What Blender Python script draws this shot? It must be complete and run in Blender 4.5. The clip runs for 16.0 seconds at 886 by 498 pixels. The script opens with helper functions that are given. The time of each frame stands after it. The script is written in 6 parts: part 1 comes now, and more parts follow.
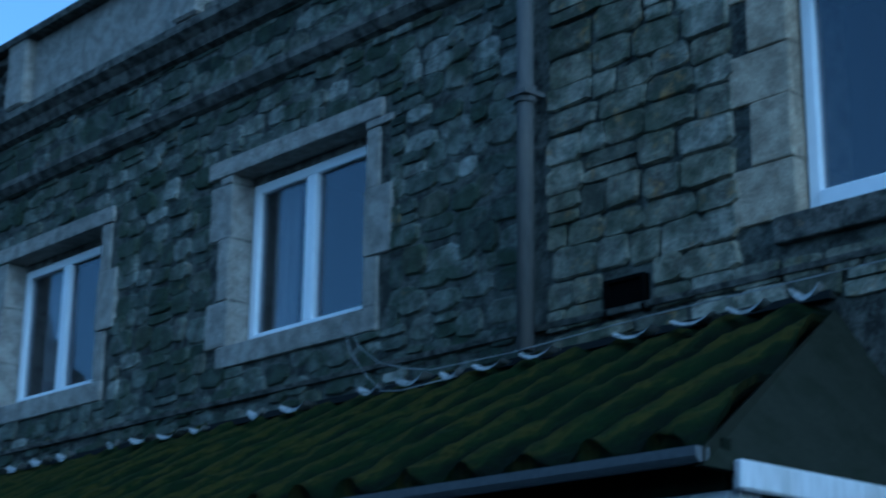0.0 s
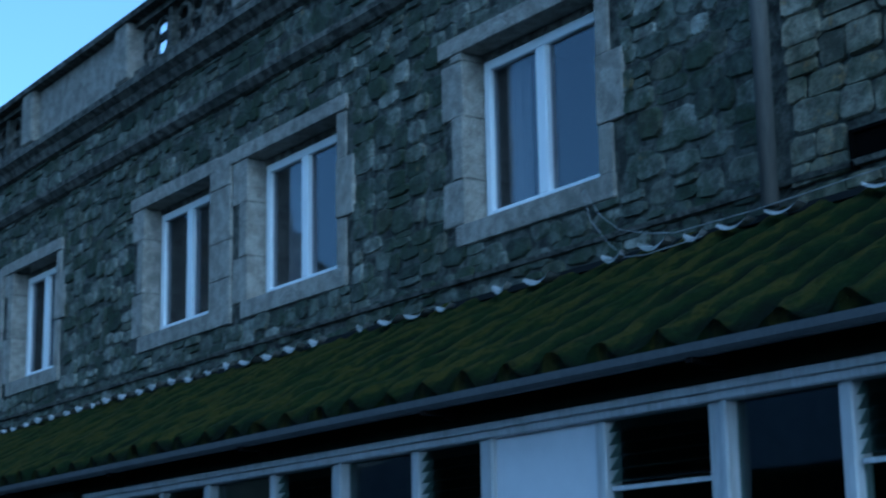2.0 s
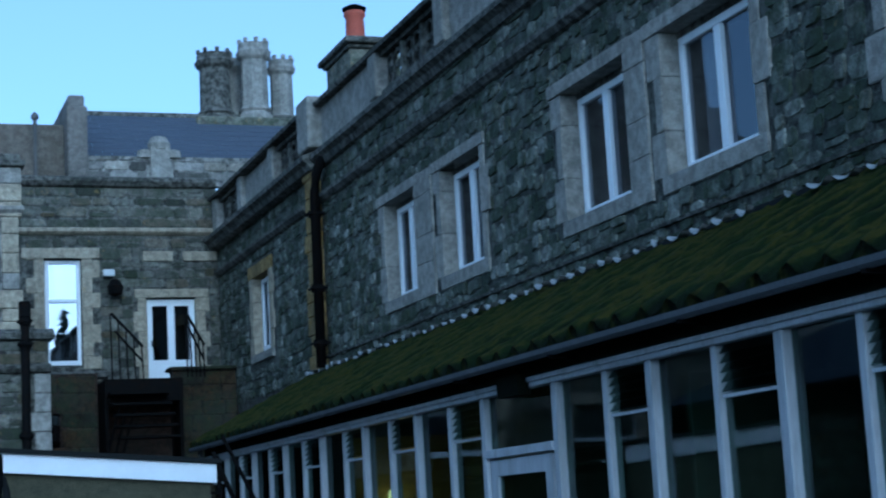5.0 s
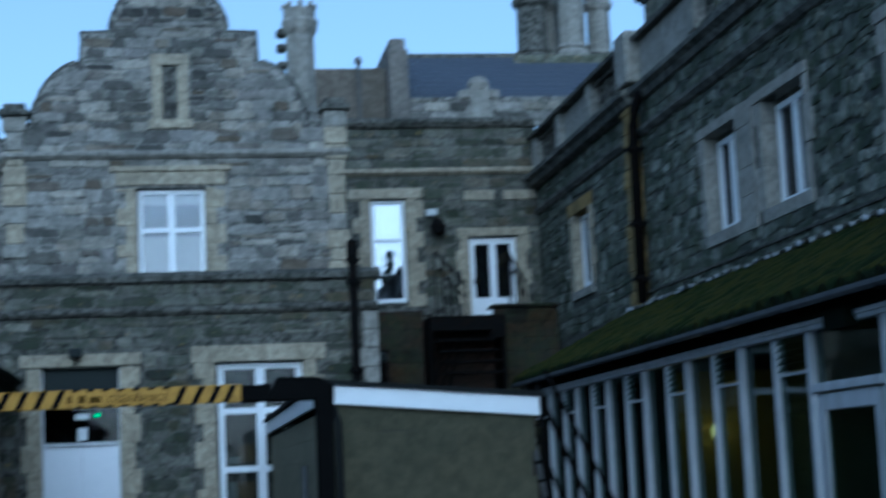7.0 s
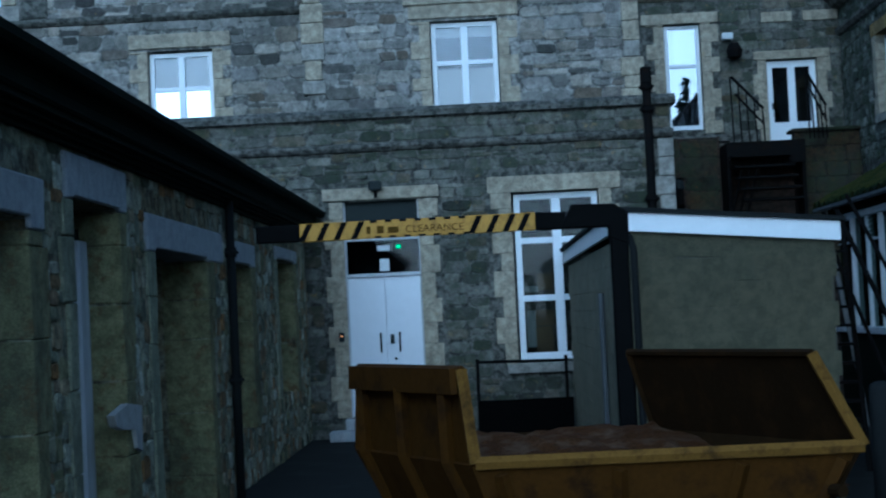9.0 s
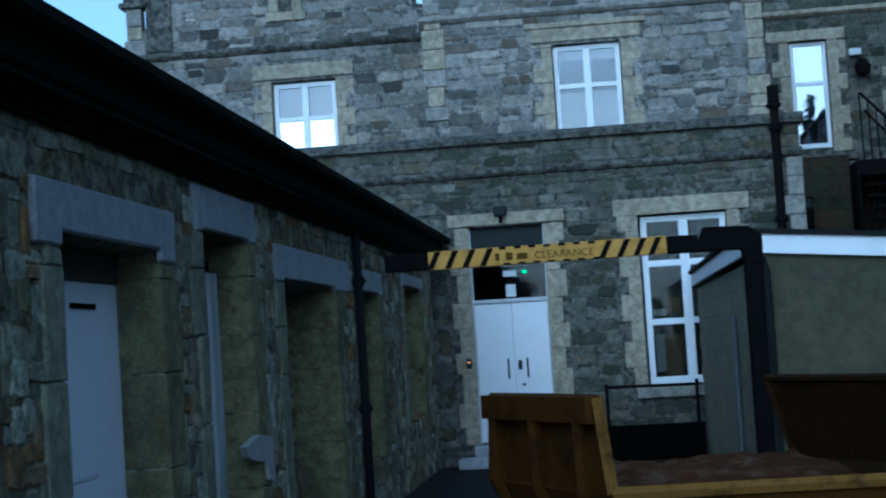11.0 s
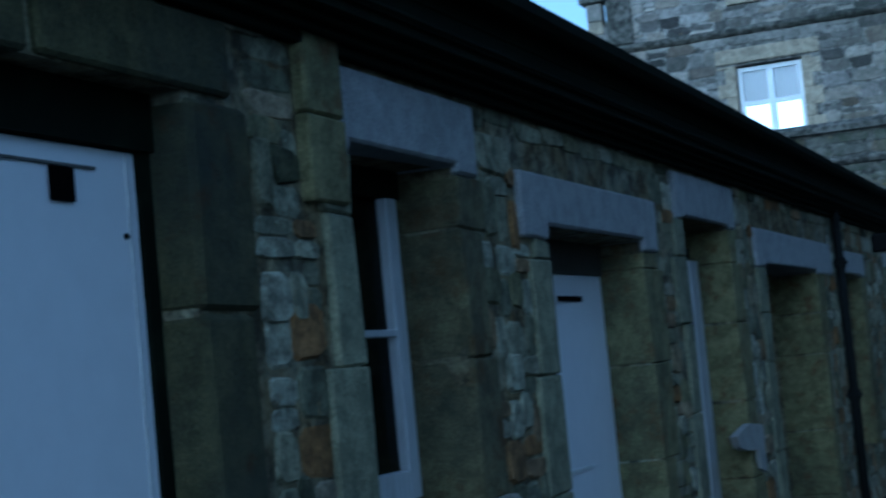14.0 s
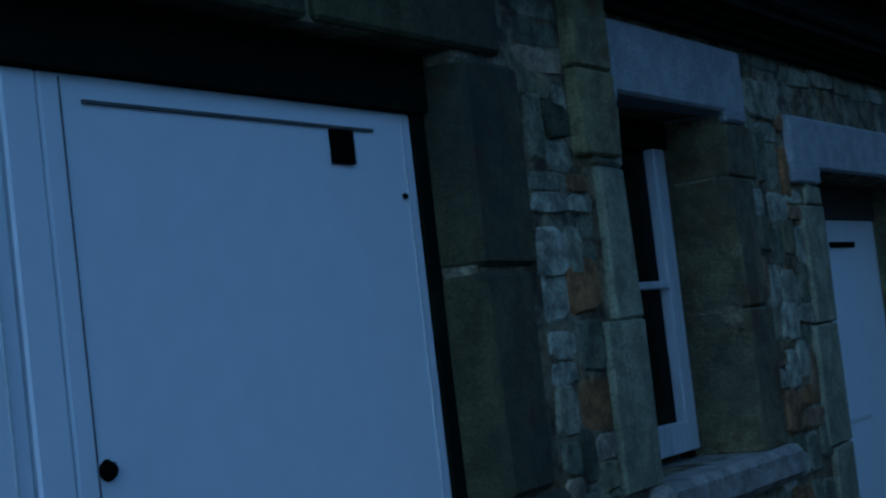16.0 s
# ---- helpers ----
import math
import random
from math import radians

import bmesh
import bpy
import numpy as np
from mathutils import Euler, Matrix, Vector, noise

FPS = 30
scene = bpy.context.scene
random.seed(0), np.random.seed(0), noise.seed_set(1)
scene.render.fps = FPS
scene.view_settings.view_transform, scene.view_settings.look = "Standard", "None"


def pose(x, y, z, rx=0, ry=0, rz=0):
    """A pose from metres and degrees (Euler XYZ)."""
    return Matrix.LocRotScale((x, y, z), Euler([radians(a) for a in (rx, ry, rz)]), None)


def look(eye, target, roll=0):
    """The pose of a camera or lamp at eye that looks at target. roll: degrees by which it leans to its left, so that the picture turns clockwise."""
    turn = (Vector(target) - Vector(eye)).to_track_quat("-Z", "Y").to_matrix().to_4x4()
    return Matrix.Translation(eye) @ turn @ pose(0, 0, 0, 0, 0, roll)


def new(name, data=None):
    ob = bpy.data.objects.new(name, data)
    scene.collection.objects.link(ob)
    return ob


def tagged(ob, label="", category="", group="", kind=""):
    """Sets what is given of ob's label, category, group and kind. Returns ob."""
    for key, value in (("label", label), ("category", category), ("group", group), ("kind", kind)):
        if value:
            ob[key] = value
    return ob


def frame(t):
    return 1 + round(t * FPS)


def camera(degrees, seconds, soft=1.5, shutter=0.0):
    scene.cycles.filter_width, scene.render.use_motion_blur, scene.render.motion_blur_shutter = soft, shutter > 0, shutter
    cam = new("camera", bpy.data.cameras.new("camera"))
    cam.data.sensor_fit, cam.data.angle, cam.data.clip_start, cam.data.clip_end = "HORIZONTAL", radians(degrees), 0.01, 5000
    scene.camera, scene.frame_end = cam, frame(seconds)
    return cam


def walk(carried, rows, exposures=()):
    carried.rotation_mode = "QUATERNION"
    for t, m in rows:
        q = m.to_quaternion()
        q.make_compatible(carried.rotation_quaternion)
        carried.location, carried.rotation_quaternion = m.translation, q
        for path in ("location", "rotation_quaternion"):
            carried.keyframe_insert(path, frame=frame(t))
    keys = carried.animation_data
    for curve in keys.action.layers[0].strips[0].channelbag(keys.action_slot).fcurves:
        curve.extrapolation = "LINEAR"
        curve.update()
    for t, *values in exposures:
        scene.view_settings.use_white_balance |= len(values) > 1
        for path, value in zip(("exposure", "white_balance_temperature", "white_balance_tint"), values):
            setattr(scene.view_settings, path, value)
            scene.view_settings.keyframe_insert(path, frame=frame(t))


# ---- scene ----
# ---- camera ----
cam = camera(29.34, 16.0, soft=2.1, shutter=0.6)
PATH = [
    (0, (1.055, -0.222, 1.954), (7.510, 6.876, 4.774), 0.77),
    (0.5, (1.054, -0.207, 1.947), (7.169, 7.264, 4.555), -0.18),
    (1, (1.054, -0.189, 1.936), (6.975, 7.493, 4.372), -0.60),
    (1.5, (1.057, -0.166, 1.918), (6.798, 7.696, 4.205), -0.76),
    (2, (1.051, -0.149, 1.905), (6.550, 7.926, 4.043), -0.99),
    (2.5, (1.042, -0.137, 1.901), (6.216, 8.186, 3.888), -1.33),
    (3, (1.022, -0.121, 1.900), (5.826, 8.454, 3.743), -1.79),
    (3.5, (1.012, -0.106, 1.896), (5.423, 8.703, 3.611), -2.25),
    (4, (1.010, -0.097, 1.883), (5.007, 8.927, 3.491), -2.63),
    (4.2, (1.014, -0.098, 1.878), (4.838, 9.006, 3.456), -2.81),
    (6.5, (1.009, -0.080, 1.819), (3.304, 9.537, 3.316), -2.78),
    (7, (1.016, -0.084, 1.805), (2.545, 9.714, 3.095), -2.48),
    (7.5, (1.034, -0.075, 1.801), (1.845, 9.853, 2.677), -2.18),
    (8, (1.050, -0.061, 1.802), (1.336, 9.922, 2.304), -2.32),
    (8.5, (1.056, -0.045, 1.789), (1.015, 9.948, 2.160), -2.53),
    (9, (1.046, -0.030, 1.781), (0.799, 9.960, 2.157), -2.77),
    (9.2, (1.042, -0.024, 1.780), (0.712, 9.963, 2.162), -2.85),
    (11.5, (0.978, 0.127, 1.812), (-0.218, 10.036, 2.428), -3.91),
    (12, (0.961, 0.159, 1.809), (-0.568, 10.019, 2.478), -4.35),
    (12.5, (0.929, 0.180, 1.805), (-1.093, 9.947, 2.517), -4.81),
    (13, (0.900, 0.193, 1.809), (-1.656, 9.833, 2.547), -4.91),
    (13.5, (0.885, 0.206, 1.810), (-2.213, 9.686, 2.545), -5.13),
    (14, (0.860, 0.205, 1.807), (-2.743, 9.506, 2.524), -5.42),
    (14.5, (0.839, 0.193, 1.802), (-3.208, 9.311, 2.503), -6.05),
    (15, (0.818, 0.181, 1.805), (-3.618, 9.117, 2.482), -6.34),
    (15.5, (0.808, 0.169, 1.807), (-3.942, 8.945, 2.454), -6.68),
    (16, (0.805, 0.166, 1.815), (-4.167, 8.821, 2.415), -6.65),
]

walk(cam, [(t, look(eye, target, roll)) for t, eye, target, roll in PATH],
     exposures=[(0.0, -0.08, 3640, -8), (1.0, 0.12, 3700, -8), (4.2, 0.15, 3980, -4), (7.5, -0.14, 4260, -4), (9.2, -0.14, 4080, -6), (12.5, 0.06, 4080, -6), (14.0, 0.0, 3930, -7), (16.0, -0.38, 3640, -5)])

# ---- light: dusk under a thin high overcast ----
world = bpy.data.worlds.new("dusk")
scene.world = world
world.use_nodes = True
wn = world.node_tree
sky = wn.nodes.new("ShaderNodeTexSky")
sky.sky_type = 'NISHITA'
sky.sun_disc = False
sky.sun_elevation = radians(28)
sky.sun_rotation = radians(186)
sky.air_density = 1.0
sky.dust_density = 2.5
sky.ozone_density = 3.0
# thin cloud pales the blue
veil = wn.nodes.new("ShaderNodeHueSaturation")
veil.inputs["Saturation"].default_value = 0.56
veil.inputs["Value"].default_value = 1.18
wn.links.new(sky.outputs[0], veil.inputs["Color"])
wn.links.new(veil.outputs[0], wn.nodes["Background"].inputs[0])
wn.nodes["Background"].inputs[1].default_value = 0.14
sun_data = bpy.data.lights.new("sun", 'SUN')
sun_data.energy = 0.15
sun_data.angle = radians(40)
sun_data.color = (0.9, 0.95, 1.0)
sun = new("sun", sun_data)
sun.matrix_world = look((-3, -28, 15), (0, 0, 0))

# ---- materials ----
def nodes_of(name):
    m = bpy.data.materials.new(name)
    m.use_nodes = True
    return m, m.node_tree, m.node_tree.nodes["Principled BSDF"]


def link(t, a, b):
    t.links.new(a, b)


def noise_node(t, scale, detail=4, rough=0.6, vec=None):
    n = t.nodes.new("ShaderNodeTexNoise")
    n.inputs["Scale"].default_value = scale
    n.inputs["Detail"].default_value = detail
    n.inputs["Roughness"].default_value = rough
    if vec is None:
        vec = t.nodes.new("ShaderNodeNewGeometry").outputs["Position"]
    link(t, vec, n.inputs["Vector"])
    return n.outputs["Fac"]


def ramp(t, fac, stops, mode='LINEAR'):
    r = t.nodes.new("ShaderNodeValToRGB")
    r.color_ramp.interpolation = mode
    el = r.color_ramp.elements
    while len(el) < len(stops):
        el.new(0.5)
    for e, (p, c) in zip(el, stops):
        e.position = p
        e.color = (c, c, c, 1) if isinstance(c, (int, float)) else (*c, 1)
    link(t, fac, r.inputs[0])
    return r.outputs[0]


def mix(t, fac, a, b, mode='MIX'):
    n = t.nodes.new("ShaderNodeMix")
    n.data_type, n.blend_type = 'RGBA', mode
    for sock, v in ((n.inputs[0], fac), (n.inputs[6], a), (n.inputs[7], b)):
        if isinstance(v, (int, float)):
            sock.default_value = v
        elif isinstance(v, tuple):
            sock.default_value = (*v, 1)
        else:
            link(t, v, sock)
    return n.outputs[2]


def bump(t, bsdf, height, strength=0.5, dist=0.01):
    b = t.nodes.new("ShaderNodeBump")
    b.inputs["Strength"].default_value = strength
    b.inputs["Distance"].default_value = dist
    link(t, height, b.inputs["Height"])
    link(t, b.outputs[0], bsdf.inputs["Normal"])


def stone_mat(name, colours, pick='island', lichen=(0.33, 0.22, 0.07), lichen_at=0.66, dirt=0.5, grain=60, mottle=(0.3, 1.4), moss=0.0):
    """Weathered stone: each piece picks a tone, then grain, stains and lichen."""
    m, t, p = nodes_of(name)
    if pick == 'island':
        r = t.nodes.new("ShaderNodeNewGeometry").outputs["Random Per Island"]
    elif pick == 'object':
        r = t.nodes.new("ShaderNodeObjectInfo").outputs["Random"]
    else:
        r = noise_node(t, 1.3, 3)
    k = len(colours)
    base = ramp(t, r, [(i / max(k - 1, 1), c) for i, c in enumerate(colours)])
    big, small = noise_node(t, 1.1, 5), noise_node(t, grain, 5, 0.7)
    mid = noise_node(t, 9, 6, 0.7)
    base = mix(t, 1.0, base, ramp(t, mid, [(0.41, mottle[0]), (0.59, mottle[1])]), 'MULTIPLY')
    base = mix(t, 1.0, base, ramp(t, small, [(0.38, 0.72), (0.62, 1.2)]), 'MULTIPLY')
    base = mix(t, ramp(t, big, [(0.45, 0.0), (0.72, dirt)]), base, (0.035, 0.04, 0.032))
    if moss:
        base = mix(t, ramp(t, noise_node(t, 3.1, 6, 0.7), [(0.44, 0.0), (0.6, moss)]), base, (0.032, 0.044, 0.02))
    spots = noise_node(t, 5.5, 7, 0.75)
    base = mix(t, ramp(t, spots, [(lichen_at - 0.05, 0.0), (lichen_at + 0.08, 0.75)]), base, lichen)
    link(t, base, p.inputs["Base Color"])
    p.inputs["Roughness"].default_value = 0.92
    p.inputs["Specular IOR Level"].default_value = 0.25
    bump(t, p, mix(t, 0.3, mid, small), 1.0, 0.03)
    return m


def plain_mat(name, colour, rough=0.6, metal=0.0, wear=None, wear_amount=0.5, scale=8.0, streak=False, spec=0.5, bumpy=0.15, speck=0.3):
    m, t, p = nodes_of(name)
    pos = t.nodes.new("ShaderNodeNewGeometry").outputs["Position"]
    if streak:
        mp = t.nodes.new("ShaderNodeMapping")
        mp.inputs["Scale"].default_value = (1, 1, 0.12)
        link(t, pos, mp.inputs["Vector"])
        pos = mp.outputs[0]
    a, b = noise_node(t, scale, 5, 0.65, pos), noise_node(t, scale * 9, 4, 0.6, pos)
    base = mix(t, 1.0, (*colour,), ramp(t, b, [(0.3, 1 - 0.6 * speck), (0.7, 1 + 0.4 * speck)]), 'MULTIPLY')
    if wear:
        base = mix(t, ramp(t, a, [(0.5, 0.0), (0.68, wear_amount)]), base, wear)
    link(t, base, p.inputs["Base Color"])
    link(t, ramp(t, a, [(0.3, max(rough - 0.12, 0.05)), (0.7, min(rough + 0.12, 1))]), p.inputs["Roughness"])
    p.inputs["Metallic"].default_value = metal
    p.inputs["Specular IOR Level"].default_value = spec
    bump(t, p, b, bumpy, 0.004)
    return m


def glass_mat(name, tint=(0.02, 0.025, 0.03), mirror=0.35, rough=0.03):
    """A window pane: see-through, with a reflection laid over it."""
    m = bpy.data.materials.new(name)
    m.use_nodes = True
    t = m.node_tree
    t.nodes.clear()
    out = t.nodes.new("ShaderNodeOutputMaterial")
    gl = t.nodes.new("ShaderNodeBsdfGlossy")
    gl.inputs["Roughness"].default_value = rough
    gl.inputs["Color"].default_value = (0.85, 0.9, 1.0, 1)
    tr = t.nodes.new("ShaderNodeBsdfTransparent")
    tr.inputs["Color"].default_value = (*[0.55 + c for c in tint], 1)
    mx = t.nodes.new("ShaderNodeMixShader")
    mx.inputs[0].default_value = mirror
    link(t, tr.outputs[0], mx.inputs[1])
    link(t, gl.outputs[0], mx.inputs[2])
    nz = noise_node(t, 1.2, 2)
    b = t.nodes.new("ShaderNodeBump")
    b.inputs["Strength"].default_value = 0.05
    b.inputs["Distance"].default_value = 0.02
    link(t, nz, b.inputs["Height"])
    link(t, b.outputs[0], gl.inputs["Normal"])
    link(t, mx.outputs[0], out.inputs[0])
    return m


def glow_mat(name, colour, strength):
    m, t, p = nodes_of(name)
    p.inputs["Base Color"].default_value = (*colour, 1)
    p.inputs["Emission Color"].default_value = (*colour, 1)
    p.inputs["Emission Strength"].default_value = strength
    return m


RUBBLE = [(0.030, 0.038, 0.028), (0.110, 0.120, 0.098), (0.185, 0.192, 0.162), (0.050, 0.060, 0.044), (0.300, 0.303, 0.262), (0.083, 0.084, 0.056)]
FACE = [(0.050, 0.048, 0.044), (0.255, 0.243, 0.219), (0.345, 0.330, 0.296), (0.090, 0.087, 0.076), (0.450, 0.420, 0.356), (0.125, 0.100, 0.070), (0.270, 0.258, 0.240)]
OUTB = [(0.060, 0.062, 0.030), (0.325, 0.326, 0.225), (0.230, 0.125, 0.035), (0.420, 0.424, 0.320), (0.190, 0.180, 0.085), (0.530, 0.530, 0.420)]
ASHL = [(0.100, 0.100, 0.074), (0.270, 0.262, 0.200), (0.170, 0.162, 0.112), (0.340, 0.330, 0.265), (0.070, 0.072, 0.052)]
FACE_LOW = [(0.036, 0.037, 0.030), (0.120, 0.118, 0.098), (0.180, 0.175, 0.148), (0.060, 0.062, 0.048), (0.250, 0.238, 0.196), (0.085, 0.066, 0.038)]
M = {}
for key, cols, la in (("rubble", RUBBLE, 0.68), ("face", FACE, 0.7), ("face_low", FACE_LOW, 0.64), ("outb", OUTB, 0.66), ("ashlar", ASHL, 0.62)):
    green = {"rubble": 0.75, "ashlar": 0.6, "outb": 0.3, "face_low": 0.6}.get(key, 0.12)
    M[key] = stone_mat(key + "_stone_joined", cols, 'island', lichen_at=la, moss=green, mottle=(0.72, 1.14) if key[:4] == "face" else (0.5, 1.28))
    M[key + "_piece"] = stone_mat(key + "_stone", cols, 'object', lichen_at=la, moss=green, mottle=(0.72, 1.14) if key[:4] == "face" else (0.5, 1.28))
M["mortar"] = stone_mat("dark_mortar", [(0.060, 0.064, 0.052), (0.115, 0.115, 0.098)], 'noise', lichen_at=0.75)
M["outb_dress"] = stone_mat("stained_sandstone", [(0.13, 0.127, 0.058), (0.215, 0.205, 0.100), (0.16, 0.156, 0.080)], "noise", dirt=0.7, lichen=(0.10, 0.05, 0.015), lichen_at=0.57, grain=80, mottle=(0.68, 1.18))
# olive sandstone with the shade under the eaves put into its colour
M["outb_shaded"] = stone_mat("eaves_shaded_sandstone", [(0.056, 0.056, 0.026), (0.090, 0.087, 0.040), (0.068, 0.067, 0.032)], "noise", dirt=0.8, lichen=(0.06, 0.035, 0.012), lichen_at=0.6, grain=80, mottle=(0.68, 1.18))
# brown stains, and the shade of the window reveal mixed into the same colour
M["outb_stained_shaded"] = stone_mat("stained_shaded_sandstone", [(0.105, 0.096, 0.046), (0.17, 0.158, 0.082), (0.12, 0.108, 0.054)], "noise", dirt=0.75, lichen=(0.075, 0.045, 0.015), lichen_at=0.56, grain=80, mottle=(0.6, 1.2))
M["outb_pale"] = stone_mat("pale_olive_sandstone", [(0.22, 0.225, 0.145), (0.31, 0.312, 0.205)], "noise", dirt=0.4, lichen=(0.14, 0.10, 0.04), lichen_at=0.66, grain=80, mottle=(0.7, 1.15))
M["mortar_pale"] = stone_mat("pale_mortar", [(0.20, 0.194, 0.174), (0.30, 0.288, 0.255)], "noise", lichen_at=0.75)
M["mortar_west"] = stone_mat("crumbling_mortar", [(0.075, 0.075, 0.045), (0.30, 0.303, 0.225), (0.15, 0.125, 0.062), (0.39, 0.392, 0.30), (0.13, 0.13, 0.08)], "noise", lichen=(0.13, 0.085, 0.03), lichen_at=0.6, grain=40)
M["mortar_mid"] = stone_mat("grey_mortar", [(0.095, 0.093, 0.078), (0.15, 0.145, 0.122)], "noise", lichen_at=0.72)
M["dress"] = stone_mat("dressed_limestone", [(0.27, 0.258, 0.225), (0.36, 0.343, 0.30)], "noise", dirt=0.35, lichen_at=0.74, grain=90, mottle=(0.72, 1.15))
M["dress_gold"] = stone_mat("cream_limestone", [(0.35, 0.305, 0.215), (0.45, 0.40, 0.30)], "noise", dirt=0.3, lichen=(0.28, 0.2, 0.07), lichen_at=0.66, grain=90, mottle=(0.7, 1.15))
M["ochre"] = stone_mat("lichened_ochre_limestone", [(0.24, 0.17, 0.055), (0.32, 0.24, 0.10)], "noise", dirt=0.5, lichen=(0.28, 0.16, 0.02), lichen_at=0.58, grain=90, mottle=(0.6, 1.2))
M["dress_dark"] = stone_mat("blackened_limestone", [(0.098, 0.098, 0.084), (0.154, 0.147, 0.126)], 'noise', dirt=0.7, lichen_at=0.7)
M["concrete"] = stone_mat("grey_concrete_lintel", [(0.36, 0.37, 0.375), (0.43, 0.44, 0.445)], "noise", dirt=0.15, lichen=(0.2, 0.2, 0.19), lichen_at=0.74, grain=120, mottle=(0.85, 1.08))
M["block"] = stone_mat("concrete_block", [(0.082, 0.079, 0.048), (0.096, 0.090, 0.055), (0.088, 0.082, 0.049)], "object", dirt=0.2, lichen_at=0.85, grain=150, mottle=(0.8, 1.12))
# same blocks, lightened in colour to make up for the weaker light on the side
M["block_side_lit"] = stone_mat("concrete_block_side_lit", [(0.20, 0.190, 0.125), (0.23, 0.215, 0.145), (0.215, 0.20, 0.13)], "object", dirt=0.25, lichen_at=0.85, grain=150, mottle=(0.8, 1.12))
M["blockjoint"] = plain_mat("block_mortar", (0.076, 0.073, 0.053), 0.95, spec=0.1)
M["upvc"] = plain_mat("white_plastic", (0.82, 0.84, 0.86), 0.4, wear=(0.72, 0.74, 0.75), wear_amount=0.2, scale=2, bumpy=0.03, speck=0.05, spec=0.3)
M["whitewood"] = plain_mat("white_painted_wood", (0.517, 0.530, 0.544), 0.5, wear=(0.258, 0.258, 0.231), wear_amount=0.55, scale=5, streak=True)
M["whitedoor"] = plain_mat("white_painted_door", (0.74, 0.75, 0.78), 0.45, wear=(0.66, 0.67, 0.70), wear_amount=0.2, scale=0.9, bumpy=0.03, speck=0.05, spec=0.25)
M["glass"] = glass_mat("window_glass", mirror=0.09)
M["glass_dark"] = glass_mat("old_glass", (-0.1, -0.03, -0.08), 0.07)
M["glass_low"] = glass_mat("shaded_glass", (0.0, 0.02, 0.0), 0.02)
M["glass_clear"] = glass_mat("clear_glass", (0.12, 0.13, 0.14), 0.06)
M["glass_half"] = glass_mat("sky_mirroring_glass", mirror=0.3, rough=0.01)
M["glass_coated"] = glass_mat("coated_glass", mirror=0.75)
M["blind"] = plain_mat("pale_blind", (0.78, 0.75, 0.68), 0.9, speck=0.1)
M["curtain"] = plain_mat("pale_curtain", (0.72, 0.74, 0.77), 0.95, streak=True)
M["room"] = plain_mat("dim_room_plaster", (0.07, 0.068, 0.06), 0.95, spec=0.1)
# near-black for plain black bits and for unlit depth put in as colour
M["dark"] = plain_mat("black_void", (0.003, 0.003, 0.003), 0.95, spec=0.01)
M["iron"] = plain_mat("black_iron", (0.005, 0.005, 0.005), 0.8, 0.0, wear=(0.016, 0.009, 0.005), scale=12, spec=0.05)
M["pipe"] = plain_mat("grey_cast_iron", (0.10, 0.10, 0.097), 0.75, wear=(0.16, 0.145, 0.125), scale=6, streak=True, spec=0.15)
M["gutter"] = plain_mat("grey_plastic_gutter", (0.085, 0.09, 0.096), 0.5, scale=4, spec=0.3)
M["verge"] = plain_mat("weathered_grey_board", (0.020, 0.022, 0.016), 0.9, wear=(0.011, 0.014, 0.008), wear_amount=0.7, scale=4, spec=0.05)
M["lead"] = plain_mat("dark_lead", (0.015, 0.016, 0.016), 0.85, spec=0.06)
M["slate"] = plain_mat("blue_slate", (0.075, 0.085, 0.11), 0.7, wear=(0.11, 0.12, 0.13), scale=14, spec=0.2)
M["terracotta"] = plain_mat("red_terracotta", (0.38, 0.09, 0.05), 0.8, wear=(0.1, 0.07, 0.06), scale=8)
M["asphalt"] = plain_mat("old_asphalt", (0.018, 0.019, 0.018), 0.9, wear=(0.034, 0.033, 0.030), scale=1.5, bumpy=0.6, spec=0.08)
M["brick"] = stone_mat("brown_brick", [(0.028, 0.017, 0.012), (0.042, 0.024, 0.016), (0.020, 0.015, 0.012)], 'island', lichen_at=0.75)
M["earth"] = plain_mat("brown_earth", (0.044, 0.020, 0.007), 0.95, wear=(0.085, 0.058, 0.036), wear_amount=0.8, scale=6, bumpy=0.8, spec=0.05, speck=0.9)
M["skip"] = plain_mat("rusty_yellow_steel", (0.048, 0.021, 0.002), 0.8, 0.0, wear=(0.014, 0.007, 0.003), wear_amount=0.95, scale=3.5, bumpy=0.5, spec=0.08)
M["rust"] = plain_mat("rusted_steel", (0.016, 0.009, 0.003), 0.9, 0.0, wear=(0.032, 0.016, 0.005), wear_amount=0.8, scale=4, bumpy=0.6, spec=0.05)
M["skiprim"] = plain_mat("worn_yellow_rim", (0.14, 0.076, 0.012), 0.8, wear=(0.035, 0.018, 0.006), wear_amount=0.9, scale=7, spec=0.1)
M["yellow"] = plain_mat("warning_yellow", (0.44, 0.24, 0.01), 0.6, wear=(0.17, 0.09, 0.012), wear_amount=0.7, scale=12)
M["faded"] = plain_mat("faded_black_print", (0.07, 0.04, 0.006), 0.8, wear=(0.22, 0.12, 0.01), wear_amount=0.4, scale=40, spec=0.05)
M["black"] = plain_mat("black_paint", (0.004, 0.004, 0.004), 0.8, spec=0.04)
M["soffit"] = plain_mat("black_painted_timber", (0.007, 0.009, 0.006), 0.92, wear=(0.018, 0.024, 0.014), scale=6, spec=0.04)
M["paper"] = plain_mat("white_paper", (0.6, 0.62, 0.62), 0.9)
M["steelgrey"] = plain_mat("dark_grey_steel", (0.024, 0.028, 0.027), 0.7, 0.0, spec=0.1)
